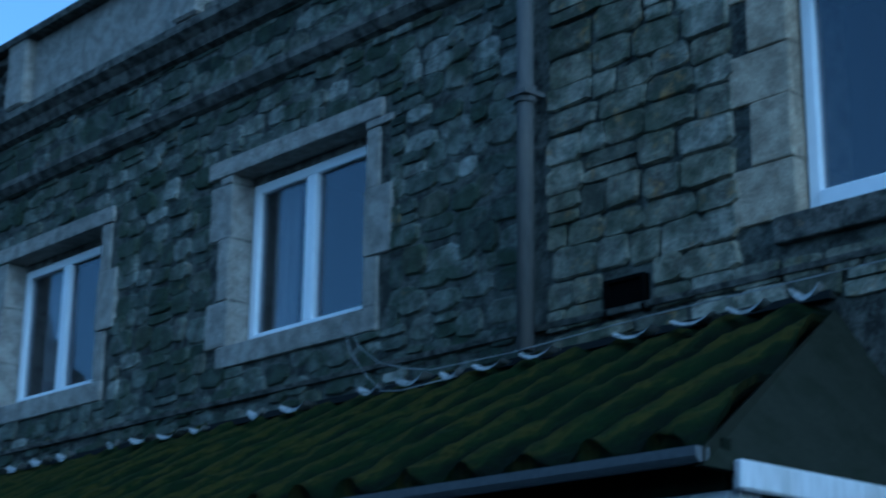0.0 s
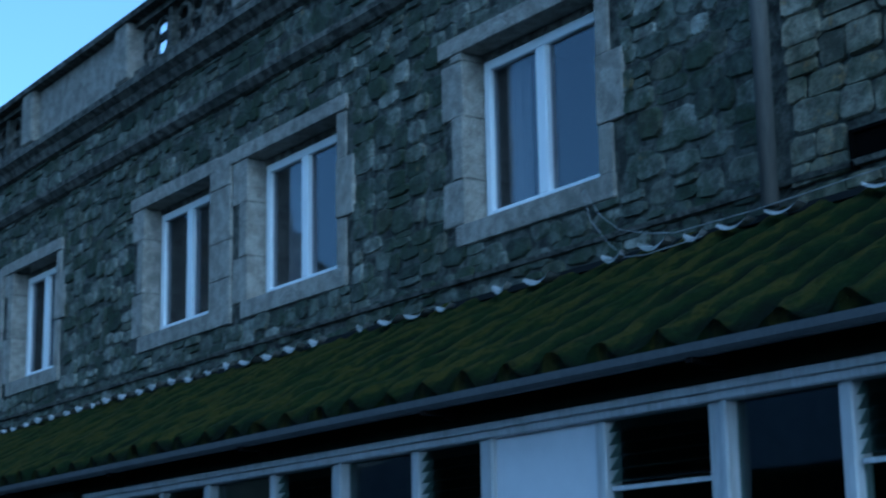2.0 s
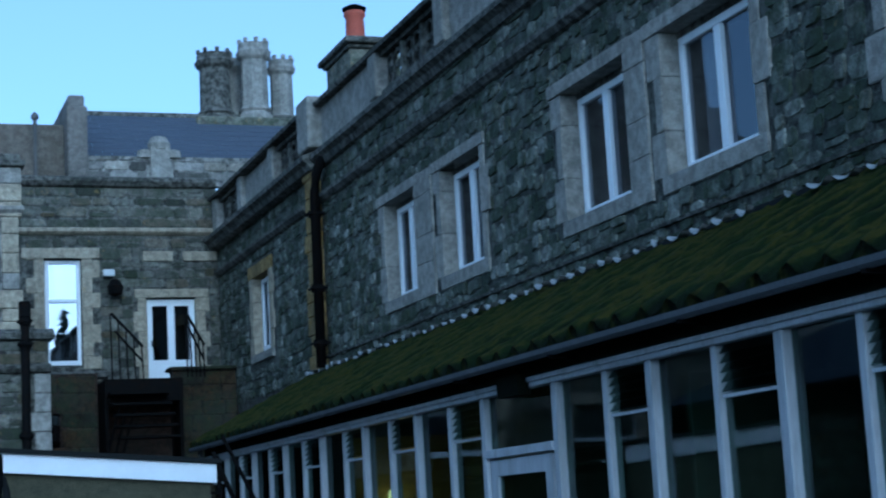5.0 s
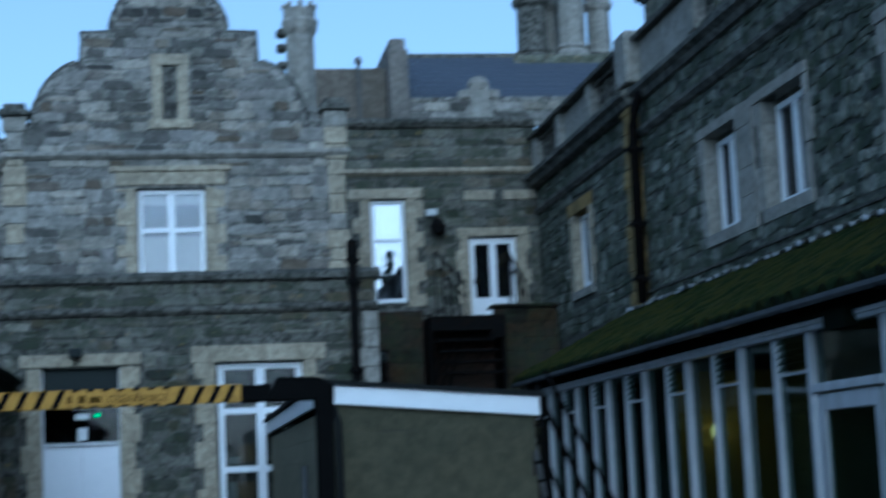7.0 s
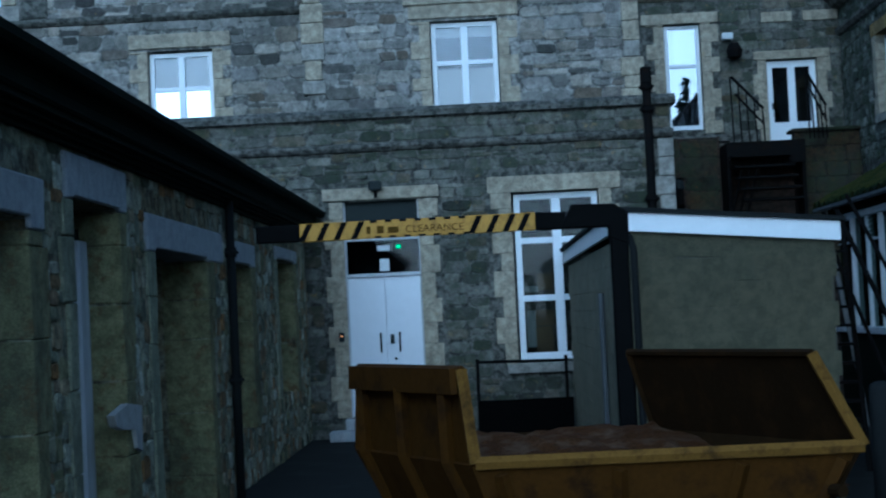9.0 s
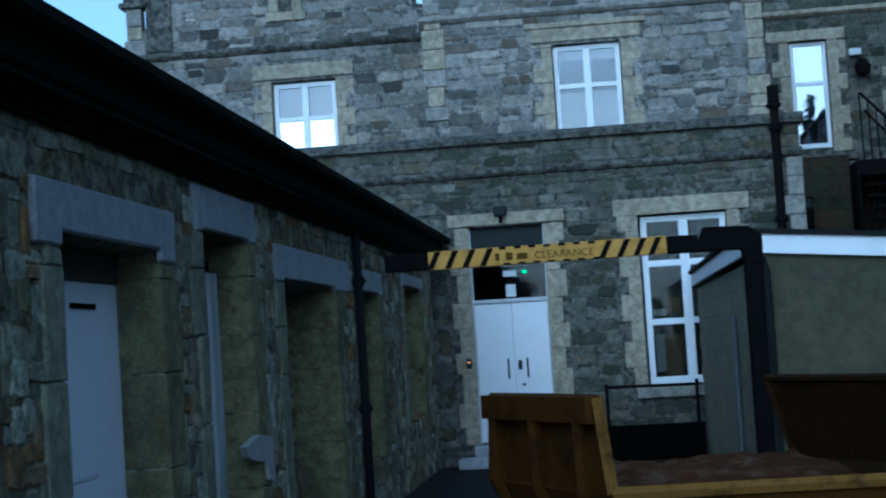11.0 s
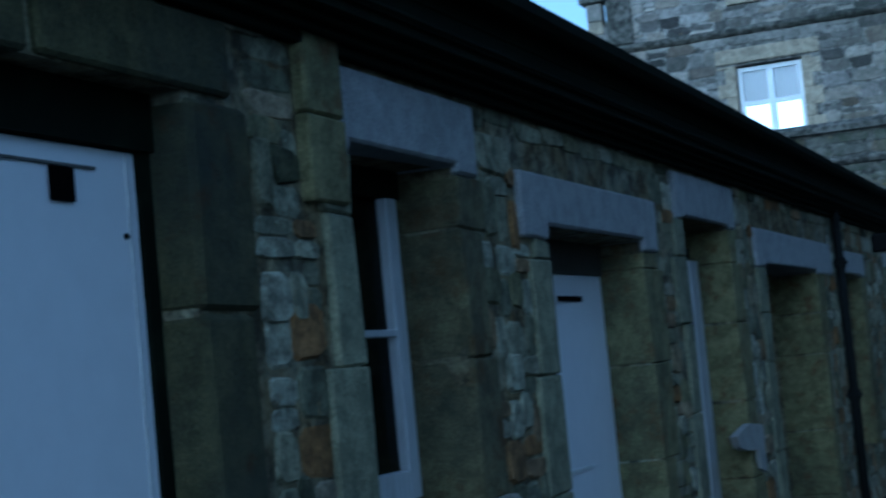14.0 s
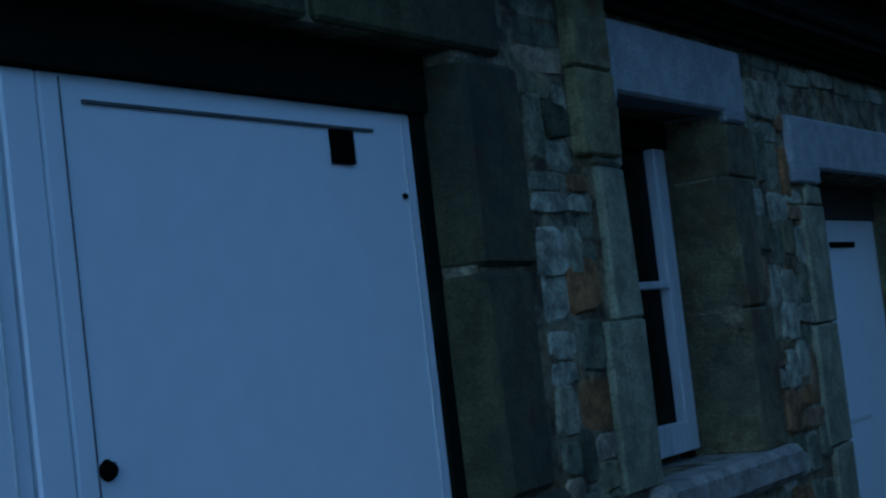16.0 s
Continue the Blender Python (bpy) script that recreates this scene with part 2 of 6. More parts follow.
M["cable"] = plain_mat("white_cable", (0.55, 0.56, 0.56), 0.6)
M["plaster"] = plain_mat("pale_render_patch", (0.34, 0.34, 0.32), 0.9, wear=(0.2, 0.195, 0.17), scale=7)
M["card"] = plain_mat("brown_cardboard", (0.30, 0.22, 0.13), 0.9)
M["leaf"] = plain_mat("dark_conifer_green", (0.03, 0.05, 0.025), 0.8)
M["bark"] = plain_mat("brown_bark", (0.10, 0.07, 0.05), 0.95)
M["fillet"] = plain_mat("grey_white_mortar", (0.30, 0.31, 0.31), 0.9, wear=(0.08, 0.09, 0.07), wear_amount=0.8, scale=9, spec=0.1)
# green-grey kept pale so the dim lean-to interior shows through the panes
M["inner"] = plain_mat("lifted_green_grey_plaster", (0.30, 0.33, 0.27), 0.95, wear=(0.16, 0.18, 0.14), scale=2, spec=0.1)
M["green"] = glow_mat("green_lamp", (0.05, 1.0, 0.25), 6.0)
M["amber"] = glow_mat("amber_lamp", (1.0, 0.35, 0.1), 2.0)
M["warm"] = glow_mat("warm_lamp_globe", (1.0, 0.72, 0.25), 2.5)
M["ochre_wall"] = plain_mat("ochre_room_wall", (0.45, 0.33, 0.10), 0.9)


def moss_mat():
    """Roof sheet thick with moss: ochre and green tufts, random dark mottling, streaked down the slope, with rib shade
    put into the colour.
    """
    m, t, p = nodes_of("mossy_roof_sheet")
    mp = t.nodes.new("ShaderNodeMapping")
    mp.inputs["Scale"].default_value = (0.3, 1.0, 0.3)
    link(t, t.nodes.new("ShaderNodeNewGeometry").outputs["Position"], mp.inputs["Vector"])
    a, b, c = noise_node(t, 2.2, 6, 0.7), noise_node(t, 12, 6, 0.7, mp.outputs[0]), noise_node(t, 60, 5, 0.7)
    d = noise_node(t, 22, 6, 0.75)
    # moss tones on the rib crowns; flanks and channels are coloured dark as shade
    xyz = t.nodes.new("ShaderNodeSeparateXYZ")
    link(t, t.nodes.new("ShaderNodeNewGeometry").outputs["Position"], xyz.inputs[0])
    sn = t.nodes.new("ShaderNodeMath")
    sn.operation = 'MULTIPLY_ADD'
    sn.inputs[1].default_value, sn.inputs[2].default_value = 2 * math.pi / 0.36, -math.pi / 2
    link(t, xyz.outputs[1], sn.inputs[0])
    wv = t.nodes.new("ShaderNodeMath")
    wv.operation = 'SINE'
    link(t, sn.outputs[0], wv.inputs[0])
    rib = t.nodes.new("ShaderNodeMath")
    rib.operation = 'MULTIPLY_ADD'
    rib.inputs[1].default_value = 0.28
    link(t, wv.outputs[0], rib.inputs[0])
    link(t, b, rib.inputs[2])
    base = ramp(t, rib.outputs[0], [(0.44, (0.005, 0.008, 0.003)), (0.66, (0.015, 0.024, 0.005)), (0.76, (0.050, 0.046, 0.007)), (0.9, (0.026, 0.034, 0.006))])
    base = mix(t, ramp(t, a, [(0.45, 0.0), (0.62, 0.55)]), base, (0.012, 0.024, 0.005))
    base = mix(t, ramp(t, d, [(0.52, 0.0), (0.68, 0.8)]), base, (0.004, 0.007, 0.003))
    base = mix(t, ramp(t, c, [(0.72, 0.0), (0.8, 0.3)]), base, (0.10, 0.10, 0.08))
    link(t, base, p.inputs["Base Color"])
    p.inputs["Roughness"].default_value = 0.95
    p.inputs["Specular IOR Level"].default_value = 0.1
    bump(t, p, mix(t, 0.4, d, c), 1.0, 0.06)
    return m


M["mossroof"] = moss_mat()

# ---- mesh helpers ----
class Mesh:
    """Collects vertices and faces of one part."""

    def __init__(self):
        self.v, self.f = [], []

    def add(self, verts, faces):
        k = len(self.v)
        self.v += [tuple(p) for p in verts]
        self.f += [tuple(i + k for i in f) for f in faces]
        return self

    def box(self, x0, x1, y0, y1, z0, z1):
        v = [(x, y, z) for z in (z0, z1) for y in (y0, y1) for x in (x0, x1)]
        return self.add(v, [(0, 2, 3, 1), (4, 5, 7, 6), (0, 1, 5, 4), (2, 6, 7, 3), (0, 4, 6, 2), (1, 3, 7, 5)])

    def prism(self, outline, place, depth0, depth1):
        """An outline of (u, w) pairs pushed from depth0 to depth1; place(u, w, d) gives the point."""
        n = len(outline)
        v = [place(u, w, depth0) for u, w in outline] + [place(u, w, depth1) for u, w in outline]
        f = [tuple(range(n)), tuple(range(2 * n - 1, n - 1, -1))] + [(i, i + n, (i + 1) % n + n, (i + 1) % n) for i in range(n)]
        return self.add(v, f)

    def tube(self, pts, r, sides=8, cap=True):
        rings = []
        pts = [Vector(p) for p in pts]
        for i, p in enumerate(pts):
            d = (pts[min(i + 1, len(pts) - 1)] - pts[max(i - 1, 0)]).normalized()
            a = d.cross(Vector((0.3, 0.2, 1)) if abs(d.z) < 0.9 else Vector((1, 0.1, 0))).normalized()
            b = d.cross(a)
            rr = r[i] if isinstance(r, (list, tuple)) else r
            rings.append([p + rr * (math.cos(2 * math.pi * k / sides) * a + math.sin(2 * math.pi * k / sides) * b) for k in range(sides)])
        v = [q for ring in rings for q in ring]
        f = [(i * sides + k, i * sides + (k + 1) % sides, (i + 1) * sides + (k + 1) % sides, (i + 1) * sides + k)
             for i in range(len(pts) - 1) for k in range(sides)]
        if cap:
            f += [tuple(range(sides - 1, -1, -1)), tuple(range((len(pts) - 1) * sides, len(pts) * sides))]
        return self.add(v, f)

    def lathe(self, cx, cy, profile, sides=8, turn=0.0):
        """Rings of (radius, z) round a standing axis."""
        return self.tube_rings([[(cx + r * math.cos(2 * math.pi * (k + turn) / sides), cy + r * math.sin(2 * math.pi * (k + turn) / sides), z)
                                 for k in range(sides)] for r, z in profile])

    def tube_rings(self, rings):
        s = len(rings[0])
        v = [q for ring in rings for q in ring]
        f = [(i * s + k, i * s + (k + 1) % s, (i + 1) * s + (k + 1) % s, (i + 1) * s + k) for i in range(len(rings) - 1) for k in range(s)]
        f += [tuple(range(s - 1, -1, -1)), tuple(range((len(rings) - 1) * s, len(rings) * s))]
        return self.add(v, f)


def data_of(name, mesh, material, bevel=0.0, rough=0.0, smooth=False):
    me = bpy.data.meshes.new(name)
    me.from_pydata(mesh.v, [], mesh.f)
    if bevel or rough:
        bm = bmesh.new()
        bm.from_mesh(me)
        bmesh.ops.remove_doubles(bm, verts=bm.verts, dist=0.0005)
        bmesh.ops.recalc_face_normals(bm, faces=bm.faces)
        if bevel:
            bmesh.ops.bevel(bm, geom=[e for e in bm.edges if len(e.link_faces) == 2 and e.calc_face_angle(0) > 0.5], offset=bevel, segments=1, affect='EDGES')
        if rough:
            for v in bm.verts:
                v.co += noise.noise_vector(v.co * 7) * rough
        bm.to_mesh(me)
        bm.free()
    me.materials.append(material)
    if smooth:
        for p in me.polygons:
            p.use_smooth = True
    return me


def part(name, mesh, material, parent=None, label="", bevel=0.0, rough=0.0, smooth=False):
    ob = new(name, data_of(name, mesh, material, bevel, rough, smooth))
    if parent is not None:
        ob.parent = parent
    if label:
        ob["label"] = label
    return ob


def thing(name, label, category, group="", kind=""):
    return tagged(new(name), label, category, group, kind)


def solid(name, mesh, material, label, category, group="", kind="", bevel=0.0, rough=0.0, smooth=False):
    return tagged(part(name, mesh, material, None, "", bevel, rough, smooth), label, category, group, kind)


def placer(axis):
    """Maps (u, z, d) of a wall to the world: u along it, d into it from the plane's zero."""
    return (lambda u, w, d: (d, u, w)) if axis == 'x' else (lambda u, w, d: (u, d, w))


def wall(name, axis, front, back, u0, u1, z0, z1, holes, material, label):
    """A wall with real openings. holes: (ua, ub, za, zb)."""
    us = sorted({u0, u1, *[min(max(h[k], u0), u1) for h in holes for k in (0, 1)]})
    zs = sorted({z0, z1, *[min(max(h[k], z0), z1) for h in holes for k in (2, 3)]})
    full = [[not any(h[0] < (a + b) / 2 < h[1] and h[2] < (c + d) / 2 < h[3] for h in holes) for c, d in zip(zs, zs[1:])] for a, b in zip(us, us[1:])]
    at, m = placer(axis), Mesh()
    for i in range(len(us) - 1):
        for j in range(len(zs) - 1):
            if not full[i][j]:
                continue
            a, b, c, d = us[i], us[i + 1], zs[j], zs[j + 1]
            for q in (front, back):
                m.add([at(a, c, q), at(b, c, q), at(b, d, q), at(a, d, q)], [(0, 1, 2, 3)])
            for di, dj, (p, q) in ((-1, 0, ((a, c), (a, d))), (1, 0, ((b, c), (b, d))), (0, -1, ((a, c), (b, c))), (0, 1, ((a, d), (b, d)))):
                ii, jj = i + di, j + dj
                if not (0 <= ii < len(us) - 1 and 0 <= jj < len(zs) - 1) or not full[ii][jj]:
                    m.add([at(*p, front), at(*q, front), at(*q, back), at(*p, back)], [(0, 1, 2, 3)])
    ob = solid(name, m, material, label, "wall", kind="structure", bevel=0.0)
    bm = bmesh.new()
    bm.from_mesh(ob.data)
    bmesh.ops.remove_doubles(bm, verts=bm.verts, dist=0.0005)
    bmesh.ops.recalc_face_normals(bm, faces=bm.faces)
    bm.to_mesh(ob.data)
    bm.free()
    return ob


def stone_cells(rng, u0, u1, z0, z1, holes, course, width, wild=0.0, split=0.18):
    """Courses of stones (u, z, w, h) that leave the holes free."""
    out, z = [], z0
    while z < z1 - 0.03:
        h = min(rng.uniform(*course), z1 - z)
        for edge in [e for q in holes for e in q[2:] if z + 0.08 < e < z + h + 0.07]:
            h = edge - z
            break
        spans = [(u0, u1)]
        for ha, hb, hc, hd in holes:
            if hc < z + h - 0.01 and hd > z + 0.01:
                nxt = []
                for a, b in spans:
                    if hb <= a or ha >= b:
                        nxt.append((a, b))
                    else:
                        if ha > a:
                            nxt.append((a, ha))
                        if hb < b:
                            nxt.append((hb, b))
                spans = nxt
        for a, b in spans:
            u = a
            while u < b - 0.02:
                w = rng.uniform(*width)
                if b - (u + w) < width[0] * 0.7:
                    w = b - u
                if wild and w > 0.12 and rng.random() < split:
                    k = rng.uniform(0.4, 0.6)
                    out += [(u + w / 2, z + h * k / 2, w, h * k), (u + w / 2, z + h * (1 + k) / 2, w, h * (1 - k))]
                else:
                    out.append((u + w / 2 + rng.uniform(-wild, wild) * 0.02, z + h / 2 + rng.uniform(-wild, wild) * 0.05, w, h))
                u += w
        z += h
    return out


def stone_shape(rng, round_):
    """Unit stone: a worn outline in u, w within +-0.5, back ring at d 0, front ring and face at d 1."""
    n = 8
    c = 0.5 - 0.5 * round_
    o = [(-c, -.5), (c, -.5), (.5, -c), (.5, c), (c, .5), (-c, .5), (-.5, c), (-.5, -c)]
    o = [(a + rng.uniform(-.07, .06), b + rng.uniform(-.07, .06)) for a, b in o]
    k = 0.95 - 0.16 * round_
    v = [(a, b, 0) for a, b in o] + [(a * k, b * k * 0.97, rng.uniform(0.65, 1.0)) for a, b in o]
    f = [(i, (i + 1) % n, (i + 1) % n + n, i + n) for i in range(n)] + [tuple(range(n, 2 * n))]
    return v, f


def lay_stones(name, parent, axis, front, into, cells, key, rng, near, round_=0.4, proud=(0.015, 0.04), joint=0.02, label=""):
    """The nearest stones become parts that share a few meshes; the rest is one joined part. into: +1 or -1, the way into the wall."""
    shapes = [stone_shape(rng, round_) for _ in range(7)]
    at = placer(axis)
    metas = []
    for v, f in shapes:
        mm = Mesh()
        mm.add([at(a, b, -into * d) for a, b, d in v], f)
        me = data_of("stone", mm, M[key + "_piece"])
        bm = bmesh.new()
        bm.from_mesh(me)
        bmesh.ops.recalc_face_normals(bm, faces=bm.faces)
        bm.to_mesh(me)
        bm.free()
        metas.append(me)
    picked = sorted(cells, key=near)[:290]
    chosen = set(id(c) for c in picked)
    rest = Mesh()
    for c in cells:
        u, z, w, h = c
        k, p = rng.randrange(7), rng.uniform(*proud)
        sw, sh = max(w - joint, 0.02), max(h - joint, 0.02)
        if id(c) in chosen:
            ob = new("stone", metas[k])
            ob.parent = parent
            ob.location = at(u, z, front)
            ob.scale = (p, sw, sh) if axis == 'x' else (sw, p, sh)
        else:
            v, f = shapes[k]
            pts = [at(u + a * sw, z + b * sh, front - into * d * p) for a, b, d in v]
            rest.add(pts, f if (axis == 'x') == (into > 0) else [tuple(reversed(q)) for q in f])
    ob = part("stonework", rest, M[key], parent, label)
    ob["kind"] = "stuff"

# ---- ground ----
g = Mesh()
g.add([(-400, -400, 0), (400, -400, 0), (400, 400, 0), (-400, 400, 0)], [(0, 1, 2, 3)])
solid("ground", g, M["asphalt"], "worn dark asphalt yard", "ground", kind="structure")
rng = random.Random(4)

# ---- walls: right wing ----
EAST = 7.72
# window openings of the upper floor: far and near edge along the wall
UPPER = [(7.84, 9.34), (11.1, 12.64), (13.36, 14.8), (17.08, 18.42), (19.38, 20.62)]
EAST_HOLES = [(a, b, 4.55, 5.89) for a, b in UPPER] + [(3.1, 4.5, 4.5, 5.78), (27.0, 28.15, 4.72, 6.05), (12.0, 12.9, 0.0, 2.05)]
east = wall("wall_east", 'x', EAST, 8.25, 0.5, 31.4, 0, 7.3, EAST_HOLES, M["mortar"], "tall grey-green rubble stone wall with moulded bands")
east_keep = [(a - 0.22, b + 0.26, 4.46, 6.02) for a, b in UPPER] + [(12.6, 13.4, 4.46, 6.02), (18.4, 19.4, 4.46, 6.02)]
east_keep += [(2.7, 4.85, 4.3, 6.0), (5.44, 5.78, 4.17, 4.42), (26.6, 28.6, 4.5, 6.3), (23.55, 24.3, 4.0, 7.2)]
cells = stone_cells(rng, 6.42, 24.0, 4.06, 6.5, east_keep, (0.12, 0.2), (0.13, 0.32), 0.9, 0.12)
cells += stone_cells(rng, 24.0, 30.9, 4.0, 6.5, east_keep, (0.12, 0.2), (0.16, 0.4), 0.8)
cells += stone_cells(rng, 4.0, 30.9, 6.6, 7.0, east_keep, (0.12, 0.2), (0.16, 0.4), 0.8)
lay_stones("east", east, 'x', EAST, 1, cells, "rubble", rng, lambda c: c[0], 0.42, (0.006, 0.032), 0.004)
cells = stone_cells(rng, 0.6, 6.2, 4.02, 6.5, east_keep, (0.13, 0.19), (0.18, 0.4), 0.3)
lay_stones("east_near", east, 'x', EAST - 0.01, 1, cells, "ashlar", rng, lambda c: -c[0], 0.24, (0.012, 0.034), 0.006)


def band(name, axis, front, into, u0, u1, profile, material, parent=None, label=""):
    """A moulded string course: profile of (d out of the wall, z)."""
    at = placer(axis)
    n = max(1, int((u1 - u0) / 1.2))
    for i in range(n):
        m = Mesh()
        a, b = u0 + (u1 - u0) * i / n, u0 + (u1 - u0) * (i + 1) / n - 0.004
        o = [[at(u, z, front - into * d) for d, z in profile] for u in (a, b)]
        k = len(profile)
        m.add(o[0] + o[1], [(j, (j + 1) % k, (j + 1) % k + k, j + k) for j in range(k)] + [tuple(range(k)), tuple(range(2 * k - 1, k - 1, -1))])
        part(name, m, material, parent, label if i == 0 else "", rough=0.006)


STRING = [(-0.05, 6.45), (0.05, 6.49), (0.10, 6.55), (0.10, 6.60), (-0.05, 6.66)]
CORNICE = [(-0.05, 6.97), (0.06, 7.01), (0.10, 7.09), (0.17, 7.14), (0.17, 7.21), (-0.05, 7.3)]
band("string_course", 'x', EAST, 1, 0.6, 23.6, STRING, M["dress_dark"], east, "blackened moulded stone band")
band("string_course", 'x', EAST, 1, 24.35, 30.9, STRING, M["dress_dark"], east)
band("cornice", 'x', EAST, 1, 0.6, 23.6, CORNICE, M["dress_dark"], east, "blackened stone cornice")
band("cornice", 'x', EAST - 0.1, 1, 23.6, 30.9, CORNICE, M["dress_dark"], east)
band("plinth_band", 'x', EAST, 1, 0.6, 24.0, [(-0.05, 4.19), (0.04, 4.20), (0.05, 4.23), (-0.05, 4.25)], M["dress_dark"], east)

# parapet: piers, plain panels and pierced tracery panels, under one coping
parapet = thing("parapet", "weathered stone parapet with pierced tracery panels", "parapet")
piers = [2.1, 4.75, 7.4, 10.0, 12.65, 15.3, 17.95, 20.6, 23.75, 26.3, 28.6, 30.7]
PX0, PX1 = 7.66, 7.9
for y in piers:
    big = 0.32 if abs(y - 23.75) < 0.1 else 0.17
    m = Mesh().box(PX0 - (0.16 if big > 0.2 else 0.04), PX1 + 0.03, y - big, y + big, 7.3, 7.98 if big < 0.2 else 8.08)
    part("pier", m, M["dress"], parapet, bevel=0.02, rough=0.008)
for i, (a, b) in enumerate(zip(piers, piers[1:])):
    a, b = a + (0.34 if abs(a - 23.75) < 0.1 else 0.17), b - (0.34 if abs(b - 23.75) < 0.1 else 0.17)
    if i % 2 == 1:
        part("plain_panel", Mesh().box(PX0 + 0.05, PX1 - 0.02, a, b, 7.3, 7.9), M["dress"], parapet, bevel=0.008, rough=0.006)
for i in (0, 2, 4, 6, 8, 10):
    a, b = piers[i] + (0.34 if i == 8 else 0.17), piers[i + 1] - 0.17
    m = Mesh()
    m.box(PX0 + 0.04, PX1 - 0.02, a, b, 7.3, 7.38).box(PX0 + 0.04, PX1 - 0.02, a, b, 7.84, 7.9)
    n = 3
    for k in range(n):
        c = a + (b - a) * (k + 0.5) / n
        r = (b - a) / n / 2
        for q in range(4):
            an = math.pi / 4 + q * math.pi / 2
            cy, cz = c + 0.55 * r * math.cos(an), 7.61 + 0.12 * math.sin(an)
            ring = [(7.78, cy + 0.135 * math.cos(s * math.pi / 5), cz + 0.115 * math.sin(s * math.pi / 5)) for s in range(11)]
            m.tube(ring, 0.024, 6)
        m.tube([(7.78, c - r, 7.36), (7.78, c - r, 7.86)], 0.055, 6)
    part("backing", Mesh().box(PX1 + 0.0, PX1 + 0.04, a, b - 0.55 * (b - a) / n, 7.3, 7.86), M["dress_dark"], parapet)
    part("tracery_panel", m, M["dress_dark"], parapet, "pierced quatrefoil stone tracery")
band("coping", 'x', 7.7, 1, 0.6, 23.4, [(-0.26, 7.9), (0.1, 7.9), (0.12, 7.95), (-0.07, 8.02), (-0.28, 7.95)], M["dress_dark"], parapet)
band("coping", 'x', 7.66, 1, 24.1, 30.9, [(-0.26, 7.92), (0.1, 7.92), (0.12, 7.97), (-0.07, 8.05), (-0.28, 7.97)], M["dress_dark"], parapet)

part("back_wall", Mesh().box(8.35, 8.5, 0.6, 30.9, 7.3, 7.86), M["dress_dark"], parapet)

# corner pier of ochre quoins beside the far rainwater pipe
quoins = thing("quoin_strip", "ochre lichen-stained stone quoin strip on the wall", "quoins")
z = 4.05
while z < 7.0:
    h = rng.uniform(0.2, 0.3)
    part("quoin", Mesh().box(EAST - 0.12, EAST + 0.02, 23.62, 24.0 + rng.choice((0.1, 0.25)), z, z + h - 0.012), M["ochre"], quoins, bevel=0.012, rough=0.006)
    z += h


def downpipe(label, pts, r, collars, material, group=""):
    t = thing("rainwater_pipe", label, "pipe", group)
    part("pipe", Mesh().tube(pts, r, 12), material, t, smooth=True)
    for p in collars:
        part("collar", Mesh().tube([(p[0], p[1], p[2] - 0.05), (p[0], p[1], p[2] + 0.05)], r * 1.35, 12), material, t)
        part("bracket", Mesh().box(p[0] - r * 1.6, p[0] + r * 1.6, p[1] - r * 1.6, p[1] + r * 1.6, p[2] - 0.015, p[2] + 0.015), material, t)
    return t


downpipe("thick grey cast-iron rainwater pipe on the stone wall", [(7.60, 6.28, 4.08), (7.60, 6.28, 7.05)], 0.05, [(7.60, 6.28, 5.6)], M["pipe"])
downpipe("black rainwater pipe with a swan-neck bend", [(7.7, 23.15, 7.15), (7.6, 23.2, 7.02), (7.56, 23.3, 6.85), (7.56, 23.42, 6.6), (7.56, 23.45, 4.05)], 0.075, [(7.56, 23.45, 6.3), (7.56, 23.45, 5.2), (7.56, 23.45, 4.4)], M["iron"])
vent = thing("wall_vent", "square dark vent hole in the stone wall", "vent")
# black plate on the wall face gives the dark of the vent hole
part("vent_back", Mesh().box(EAST - 0.03, EAST - 0.005, 5.49, 5.73, 4.2, 4.37), M["dark"], vent)
part("vent_frame", Mesh().box(EAST - 0.05, EAST, 5.465, 5.49, 4.18, 4.39).box(EAST - 0.05, EAST, 5.73, 5.755, 4.18, 4.39).box(EAST - 0.05, EAST, 5.49, 5.73, 4.37, 4.39), M["dark"], vent)


